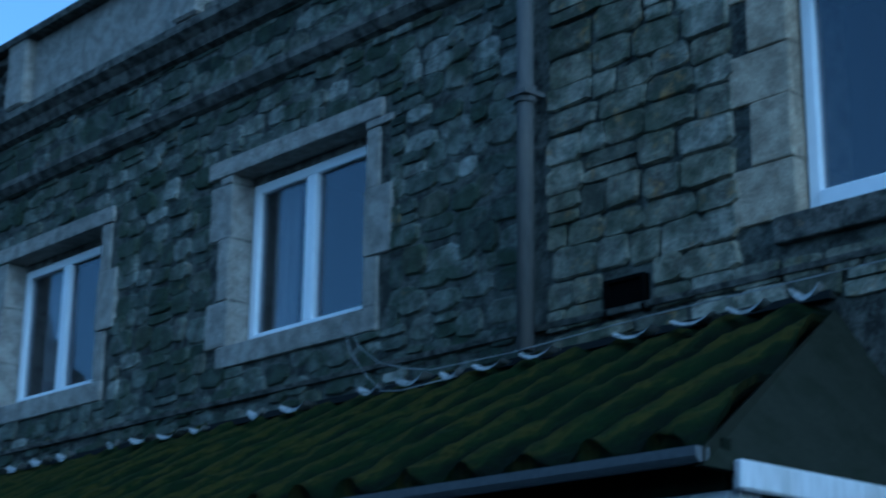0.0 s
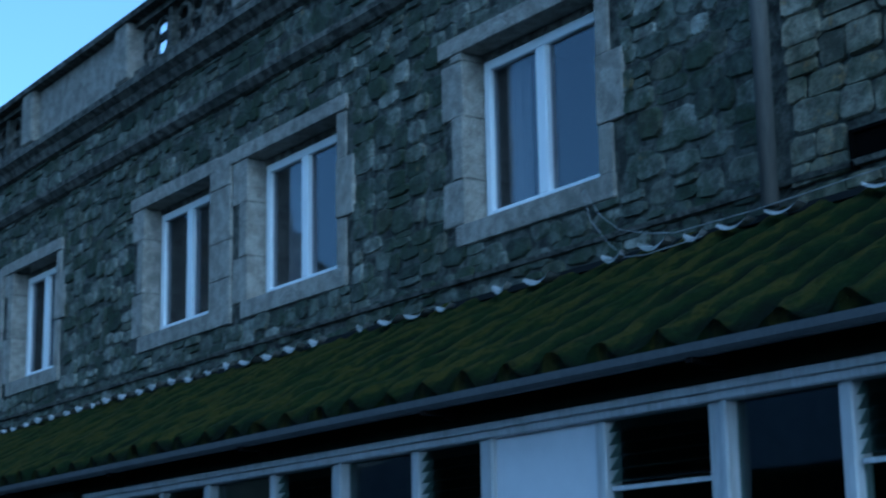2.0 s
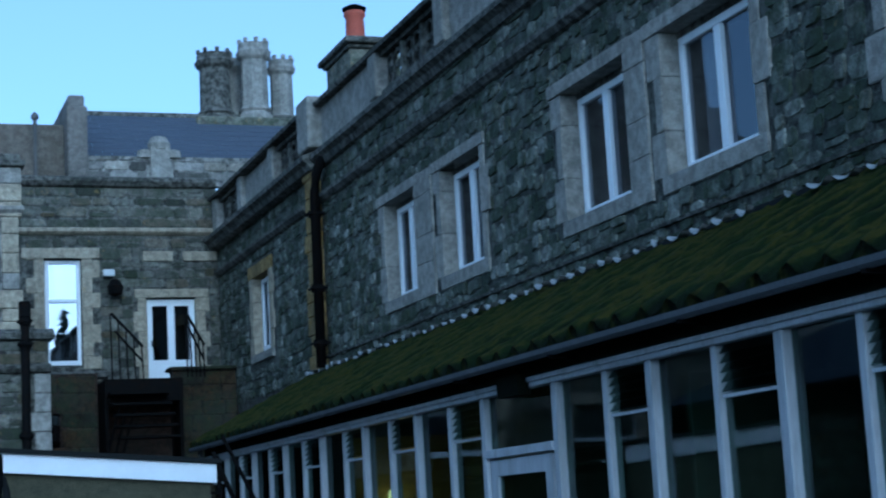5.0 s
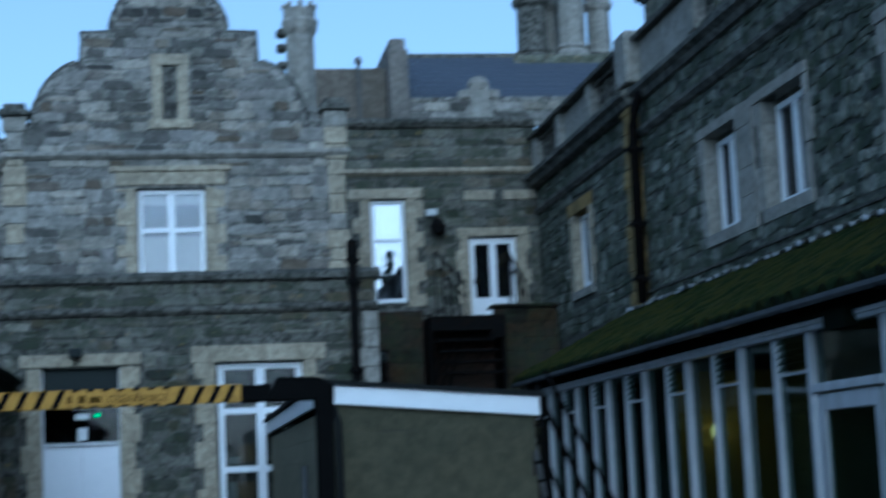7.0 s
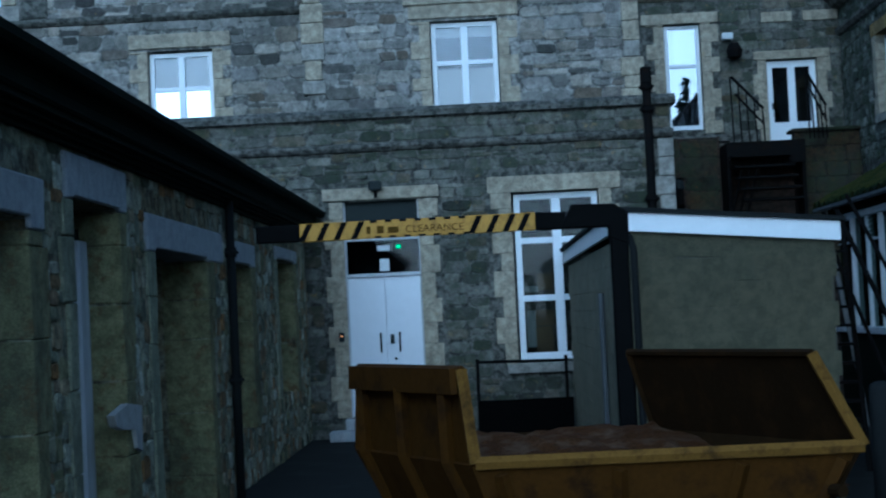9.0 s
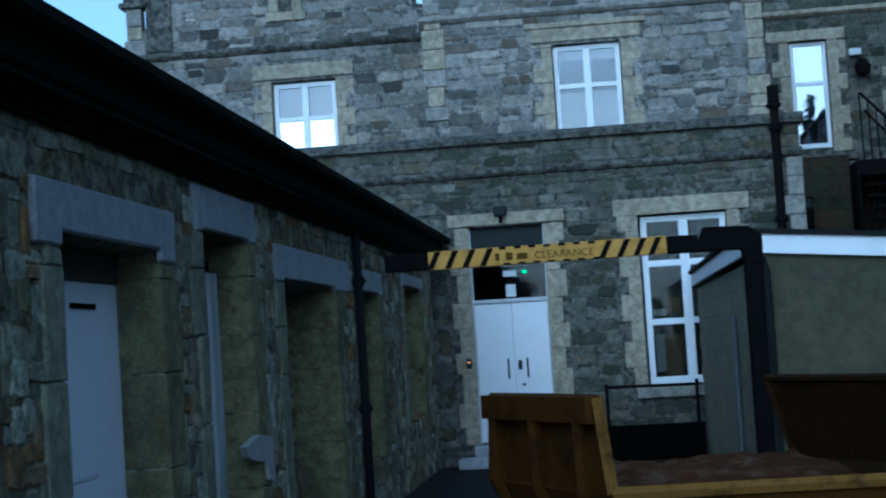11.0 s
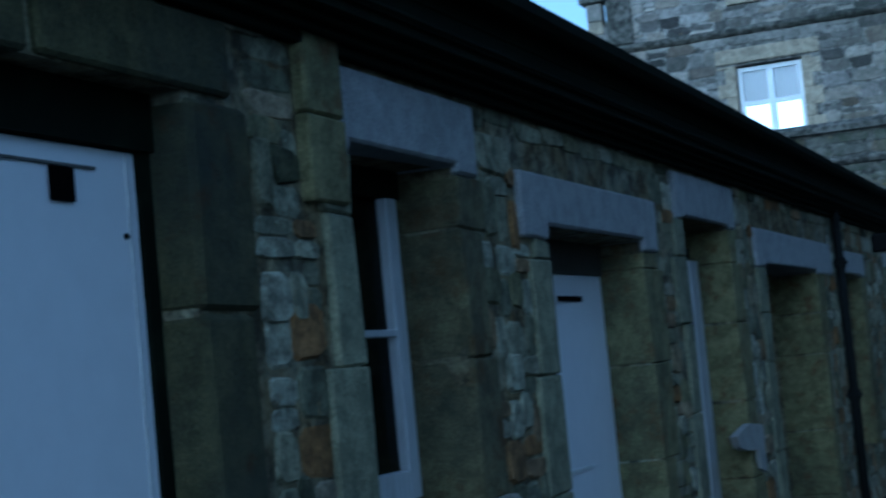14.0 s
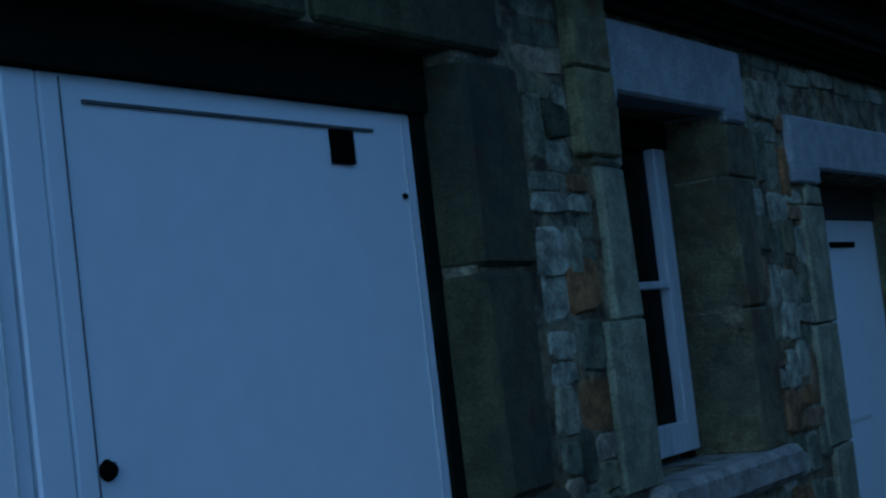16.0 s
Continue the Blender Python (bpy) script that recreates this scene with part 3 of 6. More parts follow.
def casement(k, axis, front, into, glass_d, a, b, z0, z1, mull, transom=(), frame=0.075, material="upvc", glass="glass", label="white plastic casement window", room=True, back=None, flip=False):
    """A framed window in its opening: frame, mullions, transoms, a pane for each light, and the room behind."""
    at = placer(axis)
    t = thing("window_%d" % k, label, "window", kind="structure")
    d0, d1 = front + into * (glass_d - 0.03), front + into * (glass_d + 0.05)

    def bar(name, ua, ub, za, zb, e=0.0):
        m = Mesh()
        p, q = at(ua, za, d0 - into * e), at(ub, zb, d1)
        m.box(min(p[0], q[0]), max(p[0], q[0]), min(p[1], q[1]), max(p[1], q[1]), za, zb)
        part(name, m, M[material], t, bevel=0.008)
    bar("frame_side", a, a + frame, z0, z1)
    bar("frame_side", b - frame, b, z0, z1)
    bar("frame_head", a + frame, b - frame, z1 - frame, z1)
    bar("frame_foot", a + frame, b - frame, z0, z0 + frame * 1.2, 0.02)
    us = [a + frame] + [x for u in mull for x in (u - frame * 0.75, u + frame * 0.75)] + [b - frame]
    for u in mull:
        bar("mullion", u - frame * 0.75, u + frame * 0.75, z0 + frame * 1.2, z1 - frame, 0.01)
    zs = [z0 + frame * 1.2] + [x for z in transom for x in (z - frame * 0.5, z + frame * 0.5)] + [z1 - frame]
    for i in range(0, len(us), 2):
        for z in transom:
            bar("transom", us[i], us[i + 1], z - frame * 0.5, z + frame * 0.5, 0.005)
        for j in range(0, len(zs), 2):
            gk = glass if isinstance(glass, str) else glass[min(j // 2, len(glass) - 1)]
            p, q = at(us[i], zs[j], front + into * (glass_d + 0.005)), at(us[i + 1], zs[j + 1], front + into * (glass_d + 0.013))
            ob = part("pane", Mesh().box(min(p[0], q[0]), max(p[0], q[0]), min(p[1], q[1]), max(p[1], q[1]), zs[j], zs[j + 1]), M[gk], t)
            ob.visible_shadow = False
    if room:
        depth = back if back else 1.6
        p, q = at(a - 0.3, z0 - 0.4, front + into * 0.56), at(b + 0.3, z1 + 0.3, front + into * (0.56 + depth))
        x0, x1, y0, y1 = min(p[0], q[0]), max(p[0], q[0]), min(p[1], q[1]), max(p[1], q[1])
        m = Mesh()
        v = [(x, y, zz) for zz in (z0 - 0.4, z1 + 0.3) for y in (y0, y1) for x in (x0, x1)]
        fs = {'x+': (1, 3, 7, 5), 'x-': (0, 4, 6, 2), 'y+': (2, 6, 7, 3), 'y-': (0, 1, 5, 4), 'b': (0, 2, 3, 1), 't': (4, 5, 7, 6)}
        open_side = ('x-' if into > 0 else 'x+') if axis == 'x' else 'y-'
        m.add(v, [f for s, f in fs.items() if s != open_side])
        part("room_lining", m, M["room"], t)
    return t


def stone_block(t, name, axis, front, into, a, b, z0, z1, out=0.02, material="dress", deep=0.12, rough=0.005):
    at = placer(axis)
    p, q = at(a, z0, front - into * out), at(b, z1, front + into * deep)
    return part(name, Mesh().box(min(p[0], q[0]), max(p[0], q[0]), min(p[1], q[1]), max(p[1], q[1]), z0, z1), M[material], t, bevel=0.007, rough=rough)


def jambs(t, axis, front, into, a, b, z0, z1, wide=(0.18, 0.3), material="dress", h=(0.26, 0.4), deep=0.12, sides=(1, 1)):
    z, i = z0, 0
    while z < z1 - 0.02:
        hh = min(rng.uniform(*h), z1 - z)
        w = wide[i % 2]
        if sides[0]:
            stone_block(t, "quoin", axis, front, into, a - w, a + 0.006, z, z + hh - 0.003, 0.02 + 0.01 * (i % 2), material, deep)
        if sides[1]:
            stone_block(t, "quoin", axis, front, into, b - 0.006, b + wide[(i + 1) % 2], z, z + hh - 0.003, 0.02 + 0.01 * (i % 2), material, deep)
        z, i = z + hh, i + 1


# upper windows of the right wing
for k, (a, b) in enumerate(UPPER):
    t = casement(k + 1, 'x', EAST, 1, 0.19, a + 0.02, b - 0.02, 4.62, 5.83, [(a + b) / 2 + 0.05], label="white plastic two-light window in a stone surround")
    part("head_packing", Mesh().box(EAST + 0.16, EAST + 0.3, a, b, 5.832, 5.888), M["dress_dark"], t)
    stone_block(t, "lintel", 'x', EAST, 1, a - 0.16, b + 0.29, 5.888, 6.02, 0.035, "dress", 0.5)
    stone_block(t, "sill", 'x', EAST, 1, a - 0.14, b + 0.1, 4.46, 4.617, 0.03, "dress", 0.5)
    jambs(t, 'x', EAST, 1, a, b, 4.618, 5.886, (0.13, 0.26), "dress", deep=0.55, h=(0.3, 0.55), sides=(k not in (2, 4), 1))
    if k in (2, 4):
        # dressed pier between the two windows of a pair
        zz = 4.46
        for h in (0.42, 0.34, 0.5, 0.296):
            stone_block(t, "pier_stone", 'x', EAST, 1, UPPER[k - 1][1] + 0.3, a - 0.01, zz, zz + h - 0.004, 0.03, "dress", 0.3)
            zz += h
    if k in (0, 1):
        m = Mesh()
        n = 9
        y0, y1 = ((b - 0.42, b - 0.14) if k == 0 else (b - 0.55, b - 0.22))
        v = []
        for zz in (4.62, 5.78):
            v += [(EAST + 0.28 + 0.02 * math.sin(i * 2.1), y0 + (y1 - y0) * i / n, zz) for i in range(n + 1)]
        m.add(v, [(i, i + 1, i + n + 2, i + n + 1) for i in range(n)])
        ob = part("curtain", m, M["curtain"], t, "pale hanging curtain")
t = casement(6, 'x', EAST, 1, 0.1, 3.12, 4.48, 4.53, 5.76, [3.8], label="white plastic window beside the thick pipe")
jambs(t, 'x', EAST, 1, 3.1, 4.5, 4.5, 5.78, (0.25, 0.38), "dress_gold", deep=0.5)
stone_block(t, "lintel", 'x', EAST, 1, 2.8, 4.85, 5.772, 6.02, 0.03, "dress_gold", 0.5)
stone_block(t, "sill", 'x', EAST, 1, 2.95, 4.62, 4.36, 4.5, 0.05, "dress_dark", 0.5)
t = casement(7, 'x', EAST, 1, 0.16, 27.02, 28.13, 4.76, 6.02, [27.6], label="white window in an ochre stone surround")
jambs(t, 'x', EAST, 1, 27.0, 28.15, 4.72, 6.05, (0.2, 0.3), "dress_gold", deep=0.5)
stone_block(t, "lintel", 'x', EAST, 1, 26.75, 28.45, 6.042, 6.26, 0.03, "ochre", 0.5)
stone_block(t, "sill", 'x', EAST, 1, 26.8, 28.35, 4.58, 4.72, 0.05, "dress", 0.5)

# single pot chimney behind the parapet
ch = thing("chimney", "square stone chimney with one red clay pot", "chimney")
part("shaft", Mesh().box(8.66, 9.5, 24.9, 26.3, 7.3, 9.27), M["ashlar"], ch, bevel=0.02)
part("cap", Mesh().box(8.55, 9.62, 24.75, 26.45, 9.34, 9.44).box(8.61, 9.56, 24.85, 26.35, 9.27, 9.34), M["dress_dark"], ch, bevel=0.02)
part("pot", Mesh().lathe(8.98, 25.6, [(0.18, 9.44), (0.165, 9.5), (0.15, 9.98), (0.18, 10.02), (0.18, 10.07), (0.15, 10.1)], 16), M["terracotta"], ch, "red terracotta pot", smooth=True)
part("pot_cowl", Mesh().lathe(8.98, 25.6, [(0.19, 10.1), (0.2, 10.15), (0.1, 10.2)], 16), M["dark"], ch)
roof_e = Mesh()
roof_e.add([(7.95, 0.6, 7.35), (7.95, 31.0, 7.35), (13.5, 31.0, 7.6), (13.5, 0.6, 7.6)], [(0, 1, 2, 3)])
roof_e.add([(7.95, 0.6, 7.25), (7.95, 31.0, 7.25), (13.5, 31.0, 7.5), (13.5, 0.6, 7.5)], [(3, 2, 1, 0)])
solid("roof_east", roof_e, M["lead"], "flat dark lead roof behind the parapet", "roof", kind="structure")

# ---- lean-to with mossy ribbed roof and white glazing ----
lean = thing("lean_to", "white glazed timber lean-to under a mossy ribbed roof", "lean-to")
GX, Y0, Y1 = 6.1, 3.68, 24.3
PITCH = 0.36


def roof_sheet(y0, y1, lift, seed):
    rr = random.Random(seed)
    m = Mesh()
    nu, nv = int(round((y1 - y0) / PITCH)) * 12, 24
    top = []
    for j in range(nv + 1):
        s = j / nv
        x, z = 5.78 + (7.74 - 5.78) * s, 2.99 + (4.0 - 2.99) * s
        for i in range(nu + 1):
            y = max(y0 + (y1 - y0) * i / nu, Y0 - 0.08 + 0.72 * s)
            h = 0.095 * (1 - abs(math.cos(math.pi * y / PITCH)) ** 1.6) + 0.01 * noise.noise((y * 2, x * 1.5, 3))
            moss = 0.025 * noise.noise((x * 5, y * 7, seed)) + 0.02 * noise.noise((x * 15, y * 18, seed))
            ragged = 0.05 * abs(noise.noise((y * 6, seed, 0))) if j == 0 else 0
            top.append((x + ragged, y, z + h + lift + moss))
    k = nu + 1
    f = [(j * k + i, j * k + i + 1, (j + 1) * k + i + 1, (j + 1) * k + i) for j in range(nv) for i in range(nu)]
    n = len(top)
    low = [(x, y, 2.96 if q < k else z - 0.035) for q, (x, y, z) in enumerate(top)]
    edge = [(i, i + 1, i + 1 + n, i + n) for i in range(nu)]
    edge += [(j * k, (j + 1) * k, (j + 1) * k + n, j * k + n) for j in range(nv)] + [(j * k + nu, (j + 1) * k + nu, (j + 1) * k + nu + n, j * k + nu + n) for j in range(nv)]
    m.add(top + low, f + [tuple(q + n for q in reversed(a)) for a in f] + edge)
    return m


y = 3.6
i = 0
while y < 24.2:
    e = min(y + PITCH * 5, 24.48)
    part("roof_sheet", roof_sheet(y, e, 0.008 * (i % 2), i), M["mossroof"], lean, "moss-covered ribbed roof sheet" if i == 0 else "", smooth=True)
    y, i = e, i + 1
# lead flashing with pale mortar fillets at each hollow
part("flashing", Mesh().box(EAST - 0.06, EAST + 0.01, 4.3, 24.3, 4.03, 4.07), M["lead"], lean, rough=0.01)
fm = Mesh()
fv = []
for q in range(7):
    s = -1 + q / 3
    fv += [(0.0, s * 0.14, 0.05 * s * s), (0.02, s * 0.145, 0.026 + 0.045 * s * s), (0.12, s * 0.13, 0.03 + 0.03 * s * s)]
fm.add(fv, [(q * 3 + a, q * 3 + a + 1, q * 3 + a + 4, q * 3 + a + 3) for q in range(6) for a in (0, 1)])
fillet = data_of("mortar_fillet", fm, M["fillet"])
for i in range(12, 68):
    y = i * PITCH
    if y > 24.2 or rng.random() < 0.12:
        continue
    ob = new("mortar_fillet", fillet)
    ob.parent = lean
    ob.location = (EAST - 0.22 + rng.uniform(-0.02, 0.02), y + rng.uniform(-0.03, 0.03), 3.985 + rng.uniform(-0.01, 0.01))
    s = rng.uniform(0.45, 0.95)
    ob.scale = (s, s, rng.uniform(0.7, 1.2))
# gutter, fascia and head beam
gm = Mesh()
sec = [(-0.065, 0.02), (-0.06, -0.03), (-0.03, -0.06), (0.03, -0.06), (0.06, -0.03), (0.065, 0.02), (0.055, 0.02), (0.05, -0.025), (0.025, -0.05), (-0.025, -0.05), (-0.05, -0.025), (-0.055, 0.02)]
gm.prism([(u * 0.62, w * 0.7) for u, w in sec], lambda u, w, d: (5.8 + u, d, 2.985 + w), 3.62, 24.3)
part("gutter", gm, M["gutter"], lean, "dark grey half-round gutter")
part("gutter_end", Mesh().prism([(u * 0.62, w * 0.7) for u, w in sec[:6]], lambda u, w, d: (5.8 + u, d, 2.985 + w), 3.60, 3.622), M["gutter"], lean)
for y in range(5, 24, 2):
    part("gutter_bracket", Mesh().box(5.77, 5.90, y - 0.02, y + 0.02, 2.92, 2.942).box(5.9, 6.02, y - 0.02, y + 0.02, 2.90, 2.98), M["iron"], lean)
part("fascia", Mesh().box(5.98, 6.03, 3.65, 24.3, 2.87, 3.06), M["soffit"], lean, "black weathered fascia board")
part("head_beam", Mesh().box(6.02, 6.16, 3.65, 24.3, 2.79, 2.88), M["whitewood"], lean, bevel=0.008)
part("head_mould", Mesh().box(6.0, 6.03, 3.65, 24.3, 2.83, 2.87), M["whitewood"], lean, bevel=0.004)
part("sill_beam", Mesh().box(6.0, 6.18, 3.65, 11.6, 1.24, 1.33).box(6.0, 6.18, 13.2, 24.3, 1.24, 1.33), M["whitewood"], lean, bevel=0.008)
part("end_beam", Mesh().box(5.96, 7.7, 3.55, 3.59, 2.86, 2.97), M["whitewood"], lean, bevel=0.008)
part("end_rail", Mesh().box(6.18, 7.7, 3.62, 3.7, 2.78, 2.85), M["whitewood"], lean, bevel=0.006)
part("end_boarding", Mesh().add([(5.8, 3.592, 2.93), (7.7, 3.592, 2.93), (7.7, 4.3, 3.98), (5.8, 3.592, 3.0), (5.8, 3.64, 2.93), (7.7, 3.64, 2.93), (7.7, 4.35, 3.95), (5.8, 3.64, 2.98)], [(0, 1, 2, 3), (7, 6, 5, 4), (0, 4, 5, 1), (1, 5, 6, 2), (2, 6, 7, 3), (3, 7, 4, 0)]), M["verge"], lean, "weathered grey verge board")
part("end_wall", Mesh().box(6.2, 7.7, 3.7, 3.76, 0, 2.8), M["soffit"], lean)
part("far_end_wall", Mesh().box(6.2, 7.7, 24.2, 24.28, 0, 2.95), M["brick"], lean)
part("corner_post", Mesh().box(6.03, 6.17, 3.62, 3.79, 0.0, 2.92), M["whitewood"], lean, bevel=0.01)
part("dwarf_wall", Mesh().box(6.04, 6.2, 3.8, 11.6, 0, 1.24).box(6.04, 6.2, 13.2, 24.2, 0, 1.24), M["soffit"], lean, "black painted dwarf wall", rough=0.01)
thick = [5.15, 6.84, 8.33, 10.0, 11.6, 13.12, 14.88, 16.57, 18.22, 19.9, 21.55, 23.2]
thin = [4.42, 5.93, 7.5, 9.1, 10.7, 13.95, 15.68, 17.3, 19.0, 20.65, 22.3]
for y in thick:
    part("post", Mesh().box(6.05, 6.17, y - 0.035, y + 0.05, 1.33, 2.8).box(6.03, 6.12, y - 0.08, y - 0.042, 1.33, 2.8), M["whitewood"], lean, bevel=0.006)
for y in thin:
    part("mullion", Mesh().box(6.05, 6.15, y - 0.035, y + 0.035, 1.33, 2.8), M["whitewood"], lean, bevel=0.006)
edges = sorted([3.79] + thick + thin + [24.2])
for a, b in zip(edges, edges[1:]):
    if abs(a - 5.93) < 0.01:
        part("infill_panel", Mesh().box(6.06, 6.09, a + 0.035, b - 0.08, 1.33, 2.79), M["whitedoor"], lean, "plain white painted panel")
        continue
    if abs(a - 11.6) < 0.01:
        continue
    near_half = any(abs(a - q) < 0.01 for q in thick) or a < 3.9
    lo, hi = a + 0.05, b - 0.05
    if near_half:
        part("louvre_bar", Mesh().box(6.07, 6.11, lo, hi, 2.465, 2.485), M["whitewood"], lean)
        for k in range(5):
            z = 2.50 + k * 0.058
            ob = part("louvre_blade", Mesh().add([(6.06, lo, z), (6.06, hi, z), (6.11, hi, z + 0.065), (6.11, lo, z + 0.065), (6.066, lo, z), (6.066, hi, z), (6.116, hi, z + 0.065), (6.116, lo, z + 0.065)],
                      [(0, 1, 2, 3), (7, 6, 5, 4), (0, 4, 5, 1), (3, 2, 6, 7)]), M["glass_dark"], lean)
            ob.visible_shadow = False
        top = 2.465
    else:
        top = 2.79
    ob = part("pane", Mesh().box(6.095, 6.10, lo - 0.02, hi + 0.02, 1.33, top), M["glass_dark"], lean)
    ob.visible_shadow = False
# glazed door of the lean-to
dr = part("glazed_door", Mesh().box(6.06, 6.11, 11.72, 11.86, 0.05, 2.27).box(6.06, 6.11, 12.86, 13.02, 0.05, 2.27).box(6.06, 6.11, 11.86, 12.86, 2.14, 2.27).box(6.06, 6.11, 11.86, 12.86, 0.05, 1.0), M["whitewood"], lean, "white half-glazed door", bevel=0.006)
ob = part("pane", Mesh().box(6.08, 6.085, 11.86, 12.86, 1.0, 2.14), M["glass_dark"], dr)
ob.visible_shadow = False
part("handle", Mesh().tube([(6.04, 11.8, 1.05), (6.0, 11.8, 1.05), (6.0, 11.9, 1.05)], 0.012, 8), M["steelgrey"], dr)
part("door_transom", Mesh().box(6.03, 6.15, 11.65, 13.05, 2.29, 2.36), M["whitewood"], lean, bevel=0.006)
ob = part("pane", Mesh().box(6.09, 6.095, 11.65, 13.05, 2.36, 2.79), M["glass_dark"], lean)
ob.visible_shadow = False
part("vent_box", Mesh().box(5.93, 6.04, 12.0, 12.45, 2.74, 2.9), M["soffit"], lean)
part("stay_post", Mesh().tube([(5.9, 24.2, 2.95), (6.05, 22.7, 0.0)], 0.035, 8), M["pipe"], lean)
fl = Mesh().box(6.2, 7.72, 3.76, 24.2, 0.004, 0.05)
part("inner_floor", fl, M["inner"], lean)
# pale lining added before the stone wall to brighten the interior
part("inner_back_wall", Mesh().box(7.64, 7.69, 3.8, 24.1, 0.06, 3.4), M["inner"], lean)
part("inner_partition", Mesh().box(6.3, 7.6, 9.9, 9.96, 0.05, 2.7), M["inner"], lean)
part("lit_partition", Mesh().box(6.35, 7.6, 17.9, 17.96, 0.05, 2.75), M["ochre_wall"], lean)
lamp = thing("wall_lamp", "small warm glowing globe lamp on an inner wall", "lamp")
part("globe", Mesh().lathe(6.75, 17.78, [(0.02, 2.0), (0.06, 2.03), (0.075, 2.09), (0.06, 2.15), (0.02, 2.18)], 12), M["warm"], lamp, smooth=True)
part("arm", Mesh().tube([(6.75, 17.88, 2.2), (6.75, 17.78, 2.2), (6.75, 17.78, 2.16)], 0.012, 6), M["steelgrey"], lamp)
ld = bpy.data.lights.new("lamp_glow", 'POINT')
ld.energy, ld.color, ld.shadow_soft_size = 1.2, (1.0, 0.7, 0.3), 0.08
lo = new("lamp_glow", ld)
lo.location = (6.75, 17.62, 2.1)

# loose white cables from the window corner over the roof
for pts in ([(7.68, 7.98, 4.56), (7.67, 7.82, 4.36), (7.64, 7.6, 4.22), (7.56, 7.25, 4.12), (7.45, 6.9, 4.04), (7.4, 6.2, 4.02), (7.42, 5.2, 4.06), (7.5, 3.7, 4.1)],
            [(7.68, 8.0, 4.55), (7.66, 7.9, 4.34), (7.6, 7.66, 4.14), (7.4, 7.3, 3.98), (7.2, 7.05, 3.9)],
            [(7.2, 7.05, 3.9), (7.05, 6.7, 3.83), (7.1, 6.3, 3.86)]):
    fine = []
    for a, b in zip(pts, pts[1:]):
        fine += [tuple(Vector(a).lerp(Vector(b), q / 4)) for q in range(4)]
    solid("cable", Mesh().tube(fine + [pts[-1]], 0.003, 6), M["fillet"], "loose thin white cable hanging over the mossy roof", "cable", "loose cables")

# ---- north side: gabled house, lower front range, recessed corner ----
MAIN, SIDE, LOW, REC = 26.4, 27.9, 24.9, 30.9


def gable(name, c, y, edge, base, label):
    """A Dutch gable: round head, stepped shoulders, hollow scrolls."""
    right = [(edge, base), (edge, base + 0.42), (edge - 0.3, base + 0.45)]
    for i in range(9):
        a = i / 8 * math.pi / 2
        right.append((1.36 + (edge - 1.72) * math.cos(a) ** 1.15, base + 0.5 + 0.98 * math.sin(a) ** 1.15))
    right += [(1.35, base + 1.95), (0.9, base + 1.95)]
    for i in range(1, 12):
        a = i / 12 * math.pi / 2
        right.append((0.9 * math.cos(a), base + 1.95 + 0.88 * math.sin(a)))
    outline = [(c + u, z) for u, z in right] + [(c, base + 2.86)] + [(c - u, z) for u, z in reversed(right)]
    at = placer('y')
    t = solid(name, Mesh().prism(outline, at, y, y + 0.45), M["mortar_pale"], label, "gable", "shaped gables")
    cop = Mesh()
    cop.tube([(a, y + 0.2, b + 0.03) for a, b in outline], 0.075, 6)
    part("coping", cop, M["dress_dark"], t, "blackened moulded coping")
    rows = []
    z = base
    while z < base + 2.8:
        lim = 0.0
        for (a, b), (u, w) in zip(right, right[1:]):
            if min(b, w) <= z + 0.12 <= max(b, w) or (b == w and abs(b - z) < 0.01):
                lim = max(lim, min(a, u))
        if z + 0.12 > base + 1.95:
            lim = math.sqrt(max(0.0, 0.81 - (z + 0.16 - base - 1.95) ** 2))
        if lim > 0.15:
            rows += stone_cells(rng, c - lim + 0.05, c + lim - 0.05, z, z + 0.17, [(c - 0.32, c + 0.32, base + 0.4, base + 1.6)], (0.17, 0.17), (0.2, 0.5), 0.3)
        z += 0.17
    lay_stones(name, t, 'y', y, 1, rows, "face", rng, lambda q: q[1], 0.34, (0.006, 0.024), 0.022)
    for u0, u1, z0, z1 in ((-0.28, -0.12, 0.55, 1.42), (0.12, 0.28, 0.55, 1.42), (-0.3, 0.3, 1.42, 1.6), (-0.34, 0.34, 0.4, 0.55)):
        stone_block(t, "lancet_surround", 'y', y, 1, c + u0, c + u1, base + z0, base + z1, 0.05, "dress_gold", 0.02)
    # dark plate on the face in place of the slit's unlit depth
    stone_block(t, "lancet_slit", 'y', y, 1, c - 0.12, c + 0.12, base + 0.55, base + 1.42, 0.01, "dress_dark", 0.02)
    return t


main_holes = [(0.34, 1.42, 4.6, 6.36)]
north1 = wall("wall_north_1", 'y', MAIN, 26.95, -1.62, 3.62, 0, 6.9, main_holes, M["mortar_pale"], "coursed grey stone front under a shaped gable")
keep = [(0.0, 1.76, 4.5, 6.68), (-1.7, -1.36, 4.0, 6.9), (3.36, 3.7, 4.0, 6.9)]
lay_stones("north1", north1, 'y', MAIN, 1, stone_cells(rng, -1.6, 3.6, 4.6, 6.82, keep, (0.15, 0.25), (0.2, 0.58), 0.5), "face", rng, lambda c: abs(c[0] - 1) + abs(c[1] - 5.5), 0.34, (0.006, 0.024), 0.022)
band("string_course", 'y', MAIN, 1, -1.7, 3.7, [(-0.05, 6.8), (0.05, 6.83), (0.1, 6.88), (0.1, 6.93), (-0.05, 6.98)], M["dress"], north1)
